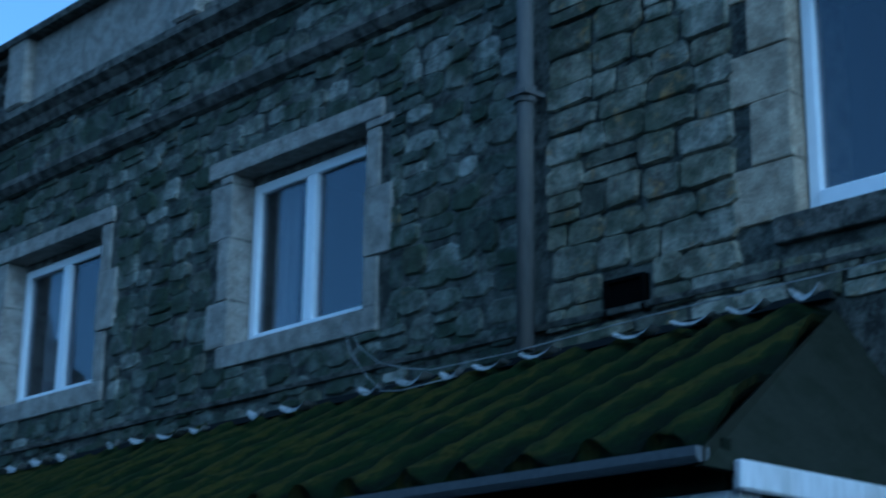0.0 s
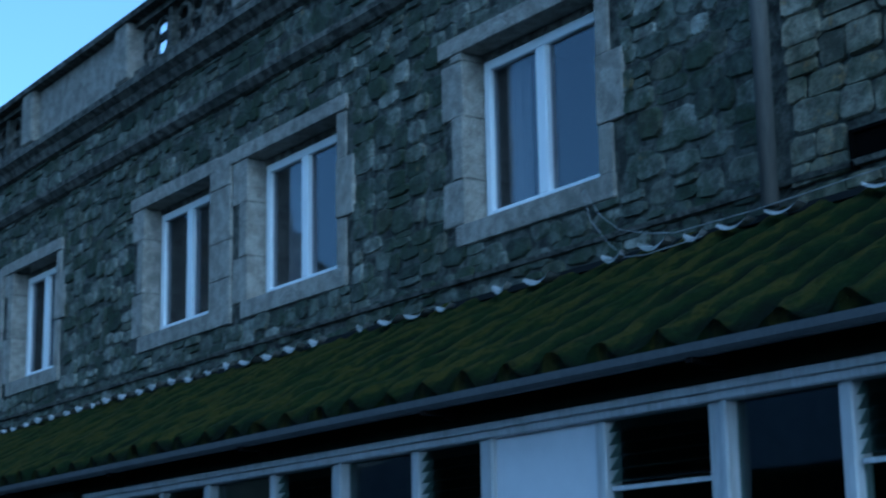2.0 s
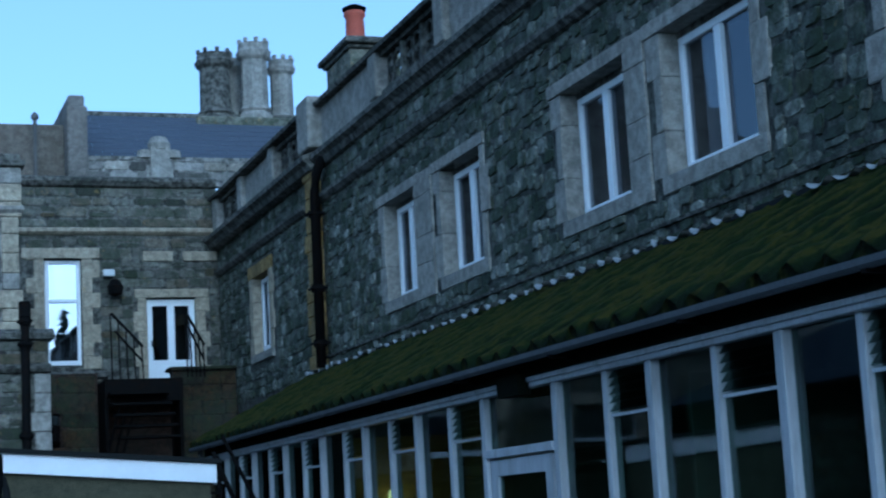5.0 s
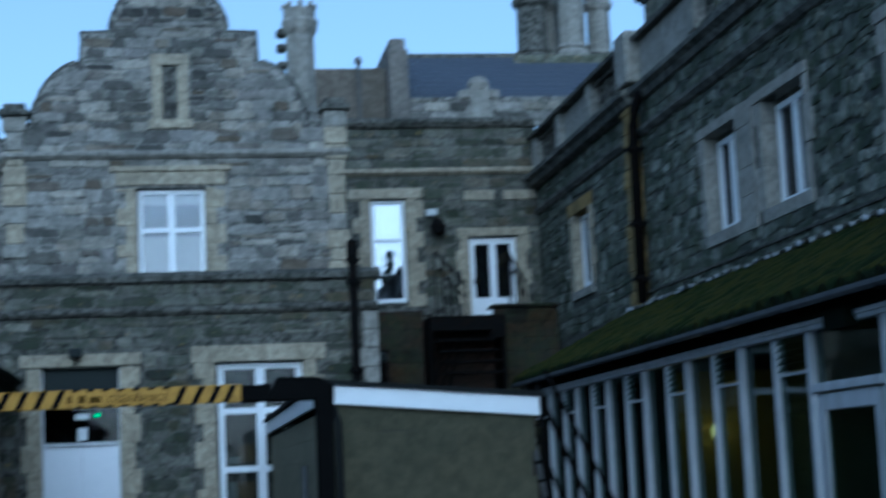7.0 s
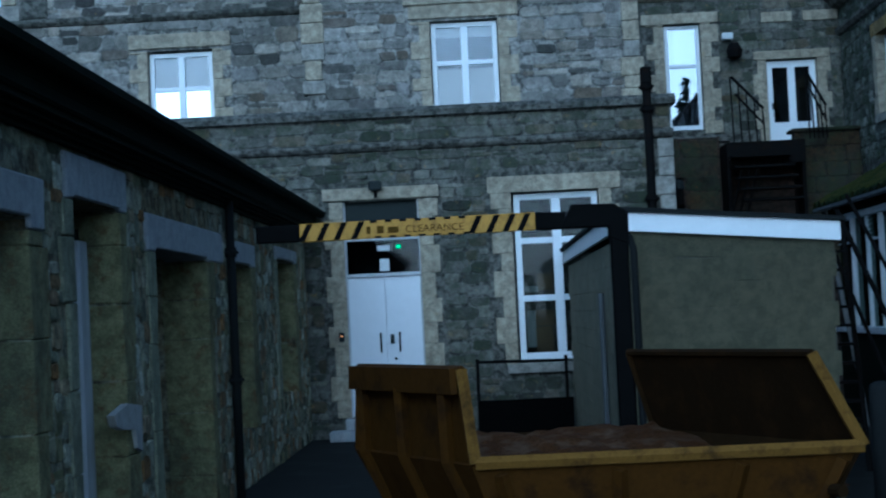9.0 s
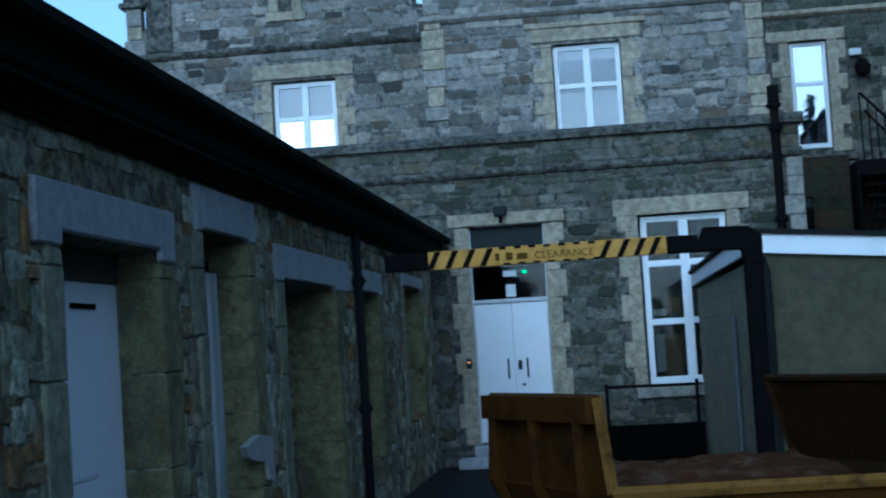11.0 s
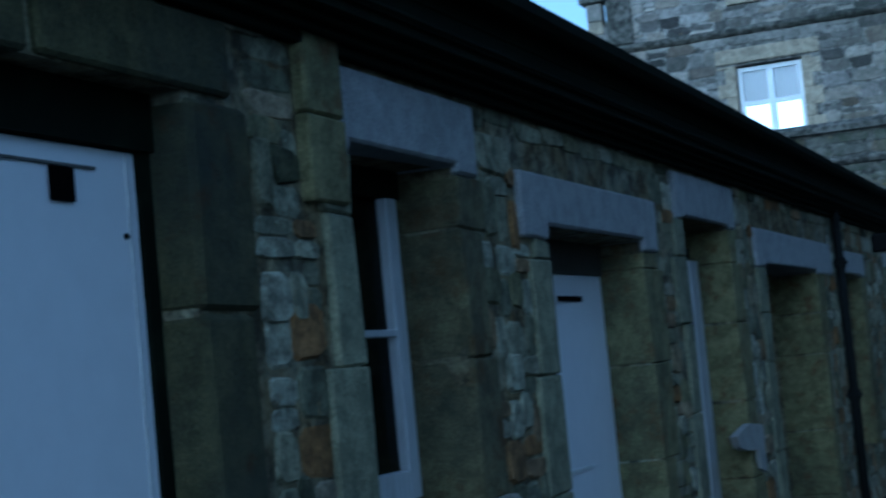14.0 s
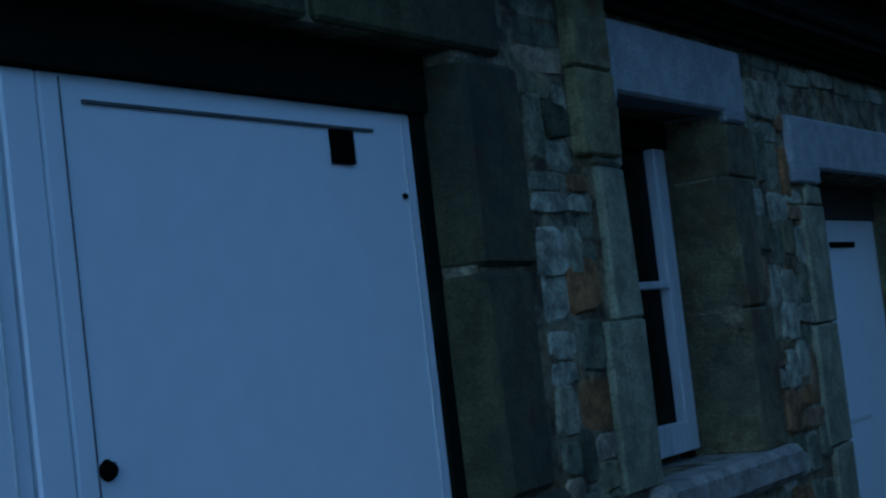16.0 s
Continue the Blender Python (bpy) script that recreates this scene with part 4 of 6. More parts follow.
north2 = wall("wall_north_2", 'y', SIDE, 28.4, -6.9, -1.62, 0, 7.0, [(-4.42, -3.32, 5.1, 6.36)], M["mortar_pale"], "coursed grey stone front set back beside the gable")
keep = [(-4.72, -3.0, 5.0, 6.68)]
lay_stones("north2", north2, 'y', SIDE, 1, stone_cells(rng, -6.88, -1.62, 4.6, 6.88, keep, (0.15, 0.25), (0.2, 0.58), 0.5), "face", rng, lambda c: -c[0], 0.34, (0.006, 0.024), 0.022)
band("string_course", 'y', SIDE, 1, -6.95, -1.62, [(-0.05, 6.84), (0.05, 6.87), (0.1, 6.92), (0.1, 6.97), (-0.05, 7.02)], M["dress_dark"], north2)
part("side_return", Mesh().box(-1.62, -1.2, 26.95, 27.9, 0, 6.9), M["mortar_pale"], north1)
gable("shaped_gable", 0.9, MAIN, 2.5, 6.9, "grey stone shaped gable with round head and lancet")
gable("shaped_gable", -4.1, SIDE, 2.5, 6.98, "grey stone shaped gable half hidden behind the outbuilding")
for u, y, z0, z1 in ((3.49, MAIN, 4.9, 7.4), (-1.5, MAIN, 5.3, 7.5), (-6.7, SIDE, 4.9, 7.7)):
    t = thing("quoin_pier", "tall narrow pier of pale ochre quoin stones", "pier", "quoin piers")
    z = z0
    while z < z1:
        h = rng.uniform(0.2, 0.34)
        w = rng.choice((0.13, 0.18))
        part("quoin", Mesh().box(u - w, u + w, y - 0.05, y + 0.2, z, z + h - 0.01), M["dress_gold" if rng.random() < 0.6 else "dress"], t, bevel=0.012, rough=0.005)
        z += h
    part("pier_cap", Mesh().box(u - 0.24, u + 0.24, y - 0.12, y + 0.3, z, z + 0.1).box(u - 0.17, u + 0.17, y - 0.06, y + 0.24, z + 0.1, z + 0.2), M["dress_dark"], t, bevel=0.02)
t = thing("pinnacle", "stubby dark stone pinnacle at the roof corner", "pinnacle")
part("shaft", Mesh().box(-6.5, -6.05, 27.86, 28.4, 7.0, 8.25), M["dress_dark"], t, bevel=0.03)
part("cap", Mesh().box(-6.62, -5.93, 27.8, 28.46, 8.25, 8.4), M["dress_dark"], t, bevel=0.03)


def shaft_chimney(m, cx, cy, z0, z1, r, sides=8):
    h = z1 - z0
    m.lathe(cx, cy, [(r * 1.25, z0), (r * 1.25, z0 + 0.16 * h), (r * 1.1, z0 + 0.2 * h), (r * 1.25, z0 + 0.23 * h), (r, z0 + 0.27 * h), (r * 0.97, z0 + 0.8 * h),
                     (r * 1.2, z0 + 0.84 * h), (r * 1.3, z0 + 0.9 * h), (r * 1.12, z0 + 0.93 * h), (r * 1.12, z1)], sides, 0.5)
    for k in range(sides):
        a = 2 * math.pi * k / sides
        m.box(cx + r * math.cos(a) - 0.04, cx + r * math.cos(a) + 0.04, cy + r * math.sin(a) - 0.04, cy + r * math.sin(a) + 0.04, z1, z1 + 0.09)
    return m


t = thing("chimney", "tall octagonal grey stone chimney beside the gable", "chimney")
part("shaft", shaft_chimney(Mesh(), 3.05, 27.4, 7.2, 9.5, 0.25), M["dress"], t, bevel=0.01)
part("base", Mesh().box(2.65, 3.45, 27.0, 27.8, 6.9, 7.35), M["ashlar"], t, bevel=0.02)
for z in (8.2, 8.5, 8.8, 9.05):
    part("corbel", Mesh().box(2.66, 2.82, 27.35, 27.6, z, z + 0.12), M["dress_dark"], t, bevel=0.03)
t = thing("chimney_group", "cluster of four octagonal stone chimneys with toothed tops", "chimney")
for cx, cy, r, z1 in ((8.42, 33.9, 0.36, 11.66), (8.85, 34.5, 0.3, 11.72), (9.22, 33.7, 0.32, 11.86), (9.88, 34.0, 0.27, 11.6)):
    part("shaft", shaft_chimney(Mesh(), cx, cy, 10.0, z1, r * 0.92), M["dress_dark" if cx < 8.6 else "dress"], t, bevel=0.01)
part("base", Mesh().box(7.9, 10.2, 33.3, 34.9, 9.2, 10.2), M["ashlar"], t, bevel=0.03)

# roofs behind
r = Mesh()
for k in range(9):
    y0, y1 = 31.45 + k * 0.25, 31.45 + (k + 1) * 0.25
    z0, z1 = 8.86 + k * 0.155, 8.86 + (k + 1) * 0.155
    for j in range(24):
        x0 = 5.3 + j * 0.3 + (0.15 if k % 2 else 0)
        r.box(x0, x0 + 0.29, y0 - 0.03, y1, z0 - 0.02, z0 + 0.0)
        n = len(r.v)
        for q in (n - 1, n - 2, n - 5, n - 6):
            r.v[q] = (r.v[q][0], r.v[q][1], r.v[q][2] + 0.155)
slates = solid("slate_roof", r, M["slate"], "blue-grey slate roof slope behind the parapet", "roof", kind="structure")
part("ridge", Mesh().box(5.2, 12.6, 33.65, 33.8, 10.22, 10.32), M["dress_dark"], slates)
rear = Mesh().box(3.5, 5.2, 31.5, 31.9, 7.0, 9.5).box(4.98, 5.36, 31.0, 33.8, 8.2, 9.75).box(5.02, 5.32, 31.1, 33.8, 9.75, 9.98)
solid("roof_wall", rear, M["face"], "stone roof-end wall rising beside the slates", "wall", kind="structure", bevel=0.03)
t = thing("vent_pole", "thin grey soil pipe with a ball top", "pipe")
part("pole", Mesh().tube([(4.42, 31.2, 8.0), (4.42, 31.2, 9.5)], 0.035, 8), M["pipe"], t)
part("ball", Mesh().lathe(4.42, 31.2, [(0.02, 9.48), (0.07, 9.53), (0.07, 9.59), (0.02, 9.65)], 10), M["pipe"], t, smooth=True)

# recessed corner
north4 = wall("wall_north_3", 'y', REC, 31.4, 3.55, 7.72, 0, 8.3, [(4.5, 5.18, 4.88, 6.85), (6.34, 7.27, 4.34, 6.11)], M["mortar_mid"], "grey stone wall of the recessed corner")
keep = [(4.06, 5.5, 4.6, 7.05), (6.1, 7.52, 4.3, 6.28), (6.28, 7.7, 6.78, 7.0)]
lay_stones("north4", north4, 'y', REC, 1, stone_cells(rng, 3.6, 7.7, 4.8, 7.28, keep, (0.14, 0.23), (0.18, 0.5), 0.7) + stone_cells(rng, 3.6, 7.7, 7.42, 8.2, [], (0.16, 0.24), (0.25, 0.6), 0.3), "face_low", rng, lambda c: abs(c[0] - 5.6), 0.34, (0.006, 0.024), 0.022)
band("string_course", 'y', REC, 1, 3.6, 7.7, [(-0.05, 7.26), (0.05, 7.3), (0.1, 7.34), (0.1, 7.4), (-0.05, 7.44)], M["dress_gold"], north4)
band("cornice", 'y', REC, 1, 3.6, 7.7, [(-0.05, 8.16), (0.08, 8.2), (0.14, 8.28), (0.14, 8.34), (-0.05, 8.4)], M["dress_dark"], north4)
band("ledge", 'y', REC, 1, 3.6, 5.6, [(-0.05, 4.62), (0.12, 4.66), (0.12, 4.74), (-0.05, 4.8)], M["dress_dark"], north4)
low_par = solid("roof_parapet", Mesh().box(5.2, 9.2, 31.25, 31.45, 8.3, 8.86), M["mortar_pale"], "low stone parapet with a trefoil block before the slates", "parapet")
lay_stones("roof_parapet", low_par, 'y', 31.25, 1, stone_cells(rng, 5.22, 9.2, 8.4, 8.8, [(6.5, 6.98, 8.3, 8.9)], (0.16, 0.2), (0.3, 0.6)), "face", rng, lambda c: c[0], 0.3, (0.01, 0.03), 0.02)
part("trefoil_block", Mesh().box(6.55, 6.92, 31.15, 31.47, 8.3, 9.05).lathe(6.735, 31.31, [(0.02, 8.95), (0.2, 9.0), (0.22, 9.12), (0.15, 9.24), (0.02, 9.28)], 10).lathe(6.45, 31.31, [(0.02, 8.8), (0.14, 8.84), (0.13, 8.98), (0.02, 9.02)], 8).lathe(7.02, 31.31, [(0.02, 8.8), (0.14, 8.84), (0.13, 8.98), (0.02, 9.02)], 8), M["dress"], low_par)
t = thing("blocked_lintel", "pair of ochre lintel stones above the fire door", "lintel")
stone_block(t, "lintel_stone", 'y', REC, 1, 6.3, 6.85, 6.8, 6.98, 0.04, "dress_gold")
stone_block(t, "lintel_stone", 'y', REC, 1, 7.05, 7.68, 6.8, 6.98, 0.04, "dress_gold")
SANDY = [(0.036, 0.020, 0.008), (0.050, 0.030, 0.013), (0.020, 0.013, 0.007), (0.040, 0.026, 0.013), (0.012, 0.011, 0.007)]
M["sandy"] = stone_mat("dark_brown_sandstone_joined", SANDY, 'island', lichen=(0.09, 0.045, 0.012), lichen_at=0.6, dirt=0.8, moss=0.6, mottle=(0.5, 1.25))
M["sandy_piece"] = stone_mat("dark_brown_sandstone", SANDY, 'object', lichen=(0.09, 0.045, 0.012), lichen_at=0.6, dirt=0.8, moss=0.6, mottle=(0.5, 1.25))
sand_cells = stone_cells(rng, 3.92, 5.22, 2.0, 4.6, [(4.36, 4.6, 3.35, 3.95)], (0.26, 0.34), (0.34, 0.62)) + stone_cells(rng, 6.55, 7.7, 2.0, 4.62, [], (0.24, 0.32), (0.3, 0.56))
bw = solid("basement_wall", Mesh().box(3.9, 5.24, 29.66, 29.9, 0, 4.62).box(5.24, 7.72, 29.9, 30.1, 0, 4.3).box(6.55, 7.72, 29.66, 29.9, 0, 4.64), M["brick"], "dark brown sandstone wall under the landing", "wall", kind="structure")
lay_stones("basement", bw, 'y', 29.66, 1, sand_cells, "sandy", rng, lambda c: -c[1], 0.2, (0.006, 0.02), 0.014)
part("wall_coping", Mesh().box(6.5, 7.72, 29.58, 30.12, 4.64, 4.7), M["sandy"], bw, bevel=0.015, rough=0.01)
# flat black sheet on the face in place of the niche's unlit depth
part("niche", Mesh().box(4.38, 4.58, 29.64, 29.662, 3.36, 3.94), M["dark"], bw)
lan = thing("wall_lantern", "small dark bulkhead lantern in a wall niche", "lamp")
part("shade", Mesh().lathe(4.48, 29.56, [(0.03, 3.9), (0.09, 3.86), (0.1, 3.74), (0.07, 3.72)], 10), M["steelgrey"], lan)
part("body", Mesh().lathe(4.48, 29.56, [(0.05, 3.42), (0.085, 3.46), (0.085, 3.7), (0.05, 3.72)], 10), M["iron"], lan)
part("mount", Mesh().box(4.45, 4.51, 29.5, 29.65, 3.76, 3.84), M["iron"], lan)
t = thing("iron_landing", "black iron landing with steps and leaning handrails", "landing")
part("platform", Mesh().box(5.26, 6.6, 29.0, 30.88, 4.32, 4.44), M["iron"], t)
part("edge_beam", Mesh().box(5.26, 6.6, 28.95, 29.0, 4.06, 4.45), M["iron"], t)
part("side_plate", Mesh().box(5.26, 5.32, 29.0, 29.88, 2.4, 4.32), M["iron"], t)
part("side_plate", Mesh().box(6.54, 6.6, 29.0, 29.6, 2.4, 4.32), M["iron"], t)
for k in range(5):
    part("step", Mesh().box(5.3, 6.3, 28.6 - k * 0.25, 28.95 - k * 0.25, 4.16 - k * 0.2, 4.2 - k * 0.2), M["iron"], t)
for x0, x1 in ((5.42, 5.95), (6.72, 7.02)):
    part("handrail", Mesh().tube([(x0, 29.1, 5.6), (x1, 29.1, 5.02)], 0.025, 6).tube([(x0 + 0.05, 29.1, 5.3), (x1, 29.1, 4.75)], 0.02, 6), M["iron"], t)
    for q in range(5):
        x = x0 + (x1 - x0) * q / 4
        part("baluster", Mesh().tube([(x, 29.1, 4.46), (x - 0.02, 29.1, 5.6 - 0.58 * q / 4)], 0.014, 6), M["iron"], t)
for q in range(3):
    x = 5.3 + q * 0.13
    part("brace", Mesh().tube([(x, 29.0, 3.2), (x + 0.3, 29.0, 4.3)], 0.025, 6), M["iron"], t)
t = thing("wall_bracket_lamp", "black floodlight and alarm box on the stone wall", "lamp")
part("box", Mesh().box(5.55, 5.75, 30.72, 30.86, 6.5, 6.62), M["paper"], t, bevel=0.01)
part("floodlight", Mesh().lathe(5.75, 30.7, [(0.03, 6.12), (0.13, 6.16), (0.15, 6.3), (0.08, 6.42)], 10), M["iron"], t)
part("arm", Mesh().tube([(5.75, 30.72, 6.4), (5.75, 30.9, 6.45)], 0.02, 6), M["iron"], t)

# windows of the north side
t = casement(8, 'y', MAIN, 1, 0.14, 0.36, 1.40, 4.7, 6.34, [0.88], [5.70], glass="glass_clear", label="white four-light window with pale blinds in ochre stone")
part("blind", Mesh().box(0.4, 1.36, MAIN + 0.24, MAIN + 0.25, 4.75, 5.62).box(0.4, 1.36, MAIN + 0.24, MAIN + 0.25, 6.12, 6.3), M["blind"], t, "pale lowered blind")
jambs(t, 'y', MAIN, 1, 0.34, 1.42, 4.6, 6.36, (0.16, 0.3), "dress_gold", (0.18, 0.3), 0.4)
stone_block(t, "lintel", 'y', MAIN, 1, 0.02, 1.74, 6.4, 6.66, 0.04, "dress_gold", 0.4)
stone_block(t, "label_mould", 'y', MAIN, 1, -0.06, 1.82, 6.62, 6.7, 0.08, "dress_gold", 0.1)
t = casement(9, 'y', SIDE, 1, 0.14, -4.4, -3.34, 5.15, 6.33, [-3.87], [5.72], glass=("glass_coated", "glass_clear"), label="white four-light window mirroring the bright evening sky")
part("blind", Mesh().box(-4.36, -3.38, SIDE + 0.24, SIDE + 0.25, 5.74, 6.3), M["blind"], t, "grey lowered blind")
jambs(t, 'y', SIDE, 1, -4.42, -3.32, 5.1, 6.36, (0.16, 0.3), "dress_gold", (0.18, 0.3), 0.4)
stone_block(t, "lintel", 'y', SIDE, 1, -4.72, -3.02, 6.4, 6.64, 0.04, "dress_gold", 0.4)
t = casement(10, 'y', REC, 1, 0.12, 4.52, 5.16, 4.9, 6.83, [], [6.08], glass=("glass_half", "glass_half"), frame=0.07, label="tall white sash window mirroring sky and a conifer")
part("blind", Mesh().box(4.7, 5.1, REC + 0.22, REC + 0.23, 6.12, 6.77), M["blind"], t, "half drawn pale blind")
jambs(t, 'y', REC, 1, 4.5, 5.18, 4.82, 6.85, (0.18, 0.32), "dress_gold", (0.2, 0.34), 0.4)
stone_block(t, "lintel", 'y', REC, 1, 4.1, 5.5, 6.85, 7.04, 0.04, "dress_gold", 0.4)
fd = thing("fire_door", "white half-glazed double fire door in ochre stone", "door")
m = Mesh()
for x0, x1 in ((6.36, 6.46), (6.74, 6.87), (7.14, 7.25)):
    m.box(x0, x1, REC + 0.1, REC + 0.16, 4.36, 6.09)
m.box(6.46, 6.74, REC + 0.1, REC + 0.16, 5.97, 6.09).box(6.87, 7.14, REC + 0.1, REC + 0.16, 5.97, 6.09).box(6.46, 6.74, REC + 0.1, REC + 0.16, 4.36, 4.96).box(6.87, 7.14, REC + 0.1, REC + 0.16, 4.36, 4.96)
part("leaf_frame", m, M["upvc"], fd)
part("kick_groove", Mesh().box(6.42, 7.2, REC + 0.094, REC + 0.1, 4.6, 4.615), M["pipe"], fd)
for x0, x1 in ((6.46, 6.74), (6.87, 7.14)):
    part("pane", Mesh().box(x0, x1, REC + 0.13, REC + 0.135, 4.96, 5.97), M["glass"], fd)
# single black sheet supplies the darkness behind the panes
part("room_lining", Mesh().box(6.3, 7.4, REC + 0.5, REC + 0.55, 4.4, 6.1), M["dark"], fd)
part("door_handle", Mesh().tube([(6.44, REC + 0.06, 5.2), (6.44, REC + 0.06, 5.32)], 0.015, 6), M["steelgrey"], fd)
jambs(fd, 'y', REC, 1, 6.34, 7.27, 4.45, 6.11, (0.16, 0.24), "dress_gold", (0.25, 0.4), 0.4)
stone_block(fd, "lintel", 'y', REC, 1, 6.12, 7.5, 6.112, 6.27, 0.03, "dress_gold", 0.4)

# lower front range
low_holes = [(-1.03, 0.1, 0.3, 3.48), (1.46, 2.76, 0.98, 3.5)]
north3 = wall("wall_north_4", 'y', LOW, 25.4, -3.5, 3.87, 0, 4.72, low_holes, M["mortar_mid"], "lower coursed stone front with a mossy coping")
keep = [(-1.36, 0.42, 0.2, 3.72), (1.1, 3.1, 0.86, 3.76), (3.62, 3.9, 0, 4.2)]
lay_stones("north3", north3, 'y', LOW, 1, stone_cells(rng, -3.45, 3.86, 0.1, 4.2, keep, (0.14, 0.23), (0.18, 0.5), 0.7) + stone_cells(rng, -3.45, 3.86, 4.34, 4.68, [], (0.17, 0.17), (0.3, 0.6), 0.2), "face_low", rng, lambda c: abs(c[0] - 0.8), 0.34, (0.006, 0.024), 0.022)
band("string_course", 'y', LOW, 1, -3.5, 3.9, [(-0.05, 4.2), (0.06, 4.22), (0.1, 4.27), (0.1, 4.31), (-0.05, 4.35)], M["dress_dark"], north3)
band("coping", 'y', LOW, 1, -3.5, 3.95, [(-0.5, 4.7), (0.1, 4.7), (0.12, 4.78), (0.0, 4.85), (-0.5, 4.82)], M["dress_dark"], north3)
part("terrace", Mesh().box(-3.5, 3.85, 25.4, 26.4, 4.3, 4.45), M["lead"], north3)
part("end_wall", Mesh().box(3.4, 3.87, 25.4, 30.9, 0, 4.6), M["mortar"], north3)
t = thing("quoin_pier", "tall narrow pier of pale ochre quoin stones", "pier", "quoin piers")
z = 0.0
while z < 4.1:
    part("quoin", Mesh().box(3.66 - rng.choice((0, 0.1)), 3.89, LOW - 0.04, LOW + 0.15, z, z + 0.27), M["dress"], t, bevel=0.012)
    z += 0.28
dd = thing("door_1", "white painted double door with a dark glazed fanlight", "door", kind="structure")
for x0, x1 in ((-1.0, -0.462), (-0.458, 0.07)):
    leaf = part("leaf", Mesh().box(x0, x1, LOW + 0.1, LOW + 0.15, 0.32, 2.36), M["whitedoor"], dd, bevel=0.006)
part("pull_handle", Mesh().tube([(-0.55, LOW + 0.1, 1.25), (-0.55, LOW + 0.05, 1.25), (-0.55, LOW + 0.05, 1.52), (-0.55, LOW + 0.1, 1.52)], 0.014, 8), M["steelgrey"], dd)
part("pull_handle", Mesh().tube([(-0.27, LOW + 0.1, 1.25), (-0.27, LOW + 0.05, 1.25), (-0.27, LOW + 0.05, 1.52), (-0.27, LOW + 0.1, 1.52)], 0.014, 8), M["steelgrey"], dd)
part("lock_plate", Mesh().box(-0.41, -0.35, LOW + 0.075, LOW + 0.1, 1.36, 1.5), M["steelgrey"], dd, bevel=0.004)
part("keyhole", Mesh().lathe(-0.34, LOW + 0.09, [(0.01, 1.12), (0.025, 1.14), (0.01, 1.16)], 8), M["steelgrey"], dd)
part("frame", Mesh().box(-1.03, -1.0, LOW + 0.06, LOW + 0.18, 0.3, 3.48).box(0.07, 0.1, LOW + 0.06, LOW + 0.18, 0.3, 3.48).box(-1.0, 0.07, LOW + 0.06, LOW + 0.18, 2.36, 2.41).box(-1.0, 0.07, LOW + 0.06, LOW + 0.18, 2.9, 2.96), M["whitewood"], dd, bevel=0.004)
ob = part("fanlight_pane", Mesh().box(-1.0, 0.07, LOW + 0.12, LOW + 0.126, 2.41, 2.9), M["glass_low"], dd)
ob.visible_shadow = False
part("top_panel", Mesh().box(-1.0, 0.07, LOW + 0.1, LOW + 0.14, 2.96, 3.48), M["steelgrey"], dd)
# black sheet close behind the door stands for the unlit inside
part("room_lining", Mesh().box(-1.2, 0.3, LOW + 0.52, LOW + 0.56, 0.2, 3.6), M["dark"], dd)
part("notice", Mesh().box(-0.55, -0.36, LOW + 0.108, LOW + 0.114, 2.74, 2.82), M["paper"], dd)
part("notice", Mesh().box(-0.52, -0.38, LOW + 0.108, LOW + 0.114, 2.44, 2.62), M["paper"], dd)
jambs(dd, 'y', LOW, 1, -1.03, 0.1, 0.3, 3.48, (0.2, 0.28), "dress_gold", (0.25, 0.45), 0.3)
stone_block(dd, "lintel", 'y', LOW, 1, -1.32, 0.4, 3.5, 3.68, 0.04, "dress_gold", 0.4)
part("threshold", Mesh().box(-1.1, 0.2, LOW - 0.35, LOW + 0.1, 0.0, 0.3), M["concrete"], dd, bevel=0.015)
part("step", Mesh().box(-1.3, 0.4, LOW - 0.75, LOW - 0.35, 0.0, 0.15), M["concrete"], dd, bevel=0.015)
t = thing("exit_lamp", "small green lit lamp behind the fanlight", "lamp")
part("green_light", Mesh().box(-0.27, -0.21, LOW + 0.2, LOW + 0.22, 2.78, 2.82), M["green"], t)
part("lamp_body", Mesh().box(-0.33, -0.15, LOW + 0.22, LOW + 0.3, 2.76, 2.86), M["dark"], t)
t = thing("keypad", "small entry keypad with an amber light", "keypad")
part("body", Mesh().box(-1.16, -1.08, LOW - 0.06, LOW - 0.03, 1.42, 1.56), M["steelgrey"], t, bevel=0.004)
part("amber_light", Mesh().box(-1.135, -1.105, LOW - 0.066, LOW - 0.06, 1.5, 1.52), M["amber"], t)
t = thing("flood_lamp", "small dark floodlight above the double door", "lamp")
part("body", Mesh().box(-0.62, -0.43, LOW - 0.2, LOW - 0.06, 3.62, 3.76), M["steelgrey"], t, bevel=0.02)
part("bracket", Mesh().box(-0.55, -0.5, LOW - 0.08, LOW + 0.0, 3.52, 3.62), M["iron"], t)
t = casement(11, 'y', LOW, 1, 0.14, 1.5, 2.74, 1.02, 3.48, [2.12], [1.93, 2.78], frame=0.09, glass="glass_low", label="tall white window with shelves of boxes behind")
part("box_pile", Mesh().box(1.75, 2.0, LOW + 0.35, LOW + 0.5, 1.1, 1.5).box(1.72, 2.02, LOW + 0.35, LOW + 0.5, 1.52, 1.75).box(1.8, 2.02, LOW + 0.35, LOW + 0.45, 2.05, 2.3), M["card"], t, "stacked boxes on a shelf")
part("paper_pile", Mesh().box(1.62, 1.75, LOW + 0.33, LOW + 0.4, 1.2, 1.75).box(1.6, 1.8, LOW + 0.33, LOW + 0.4, 2.02, 2.12), M["paper"], t)
jambs(t, 'y', LOW, 1, 1.46, 2.76, 0.98, 3.5, (0.18, 0.3), "dress_gold", (0.25, 0.4), 0.3)
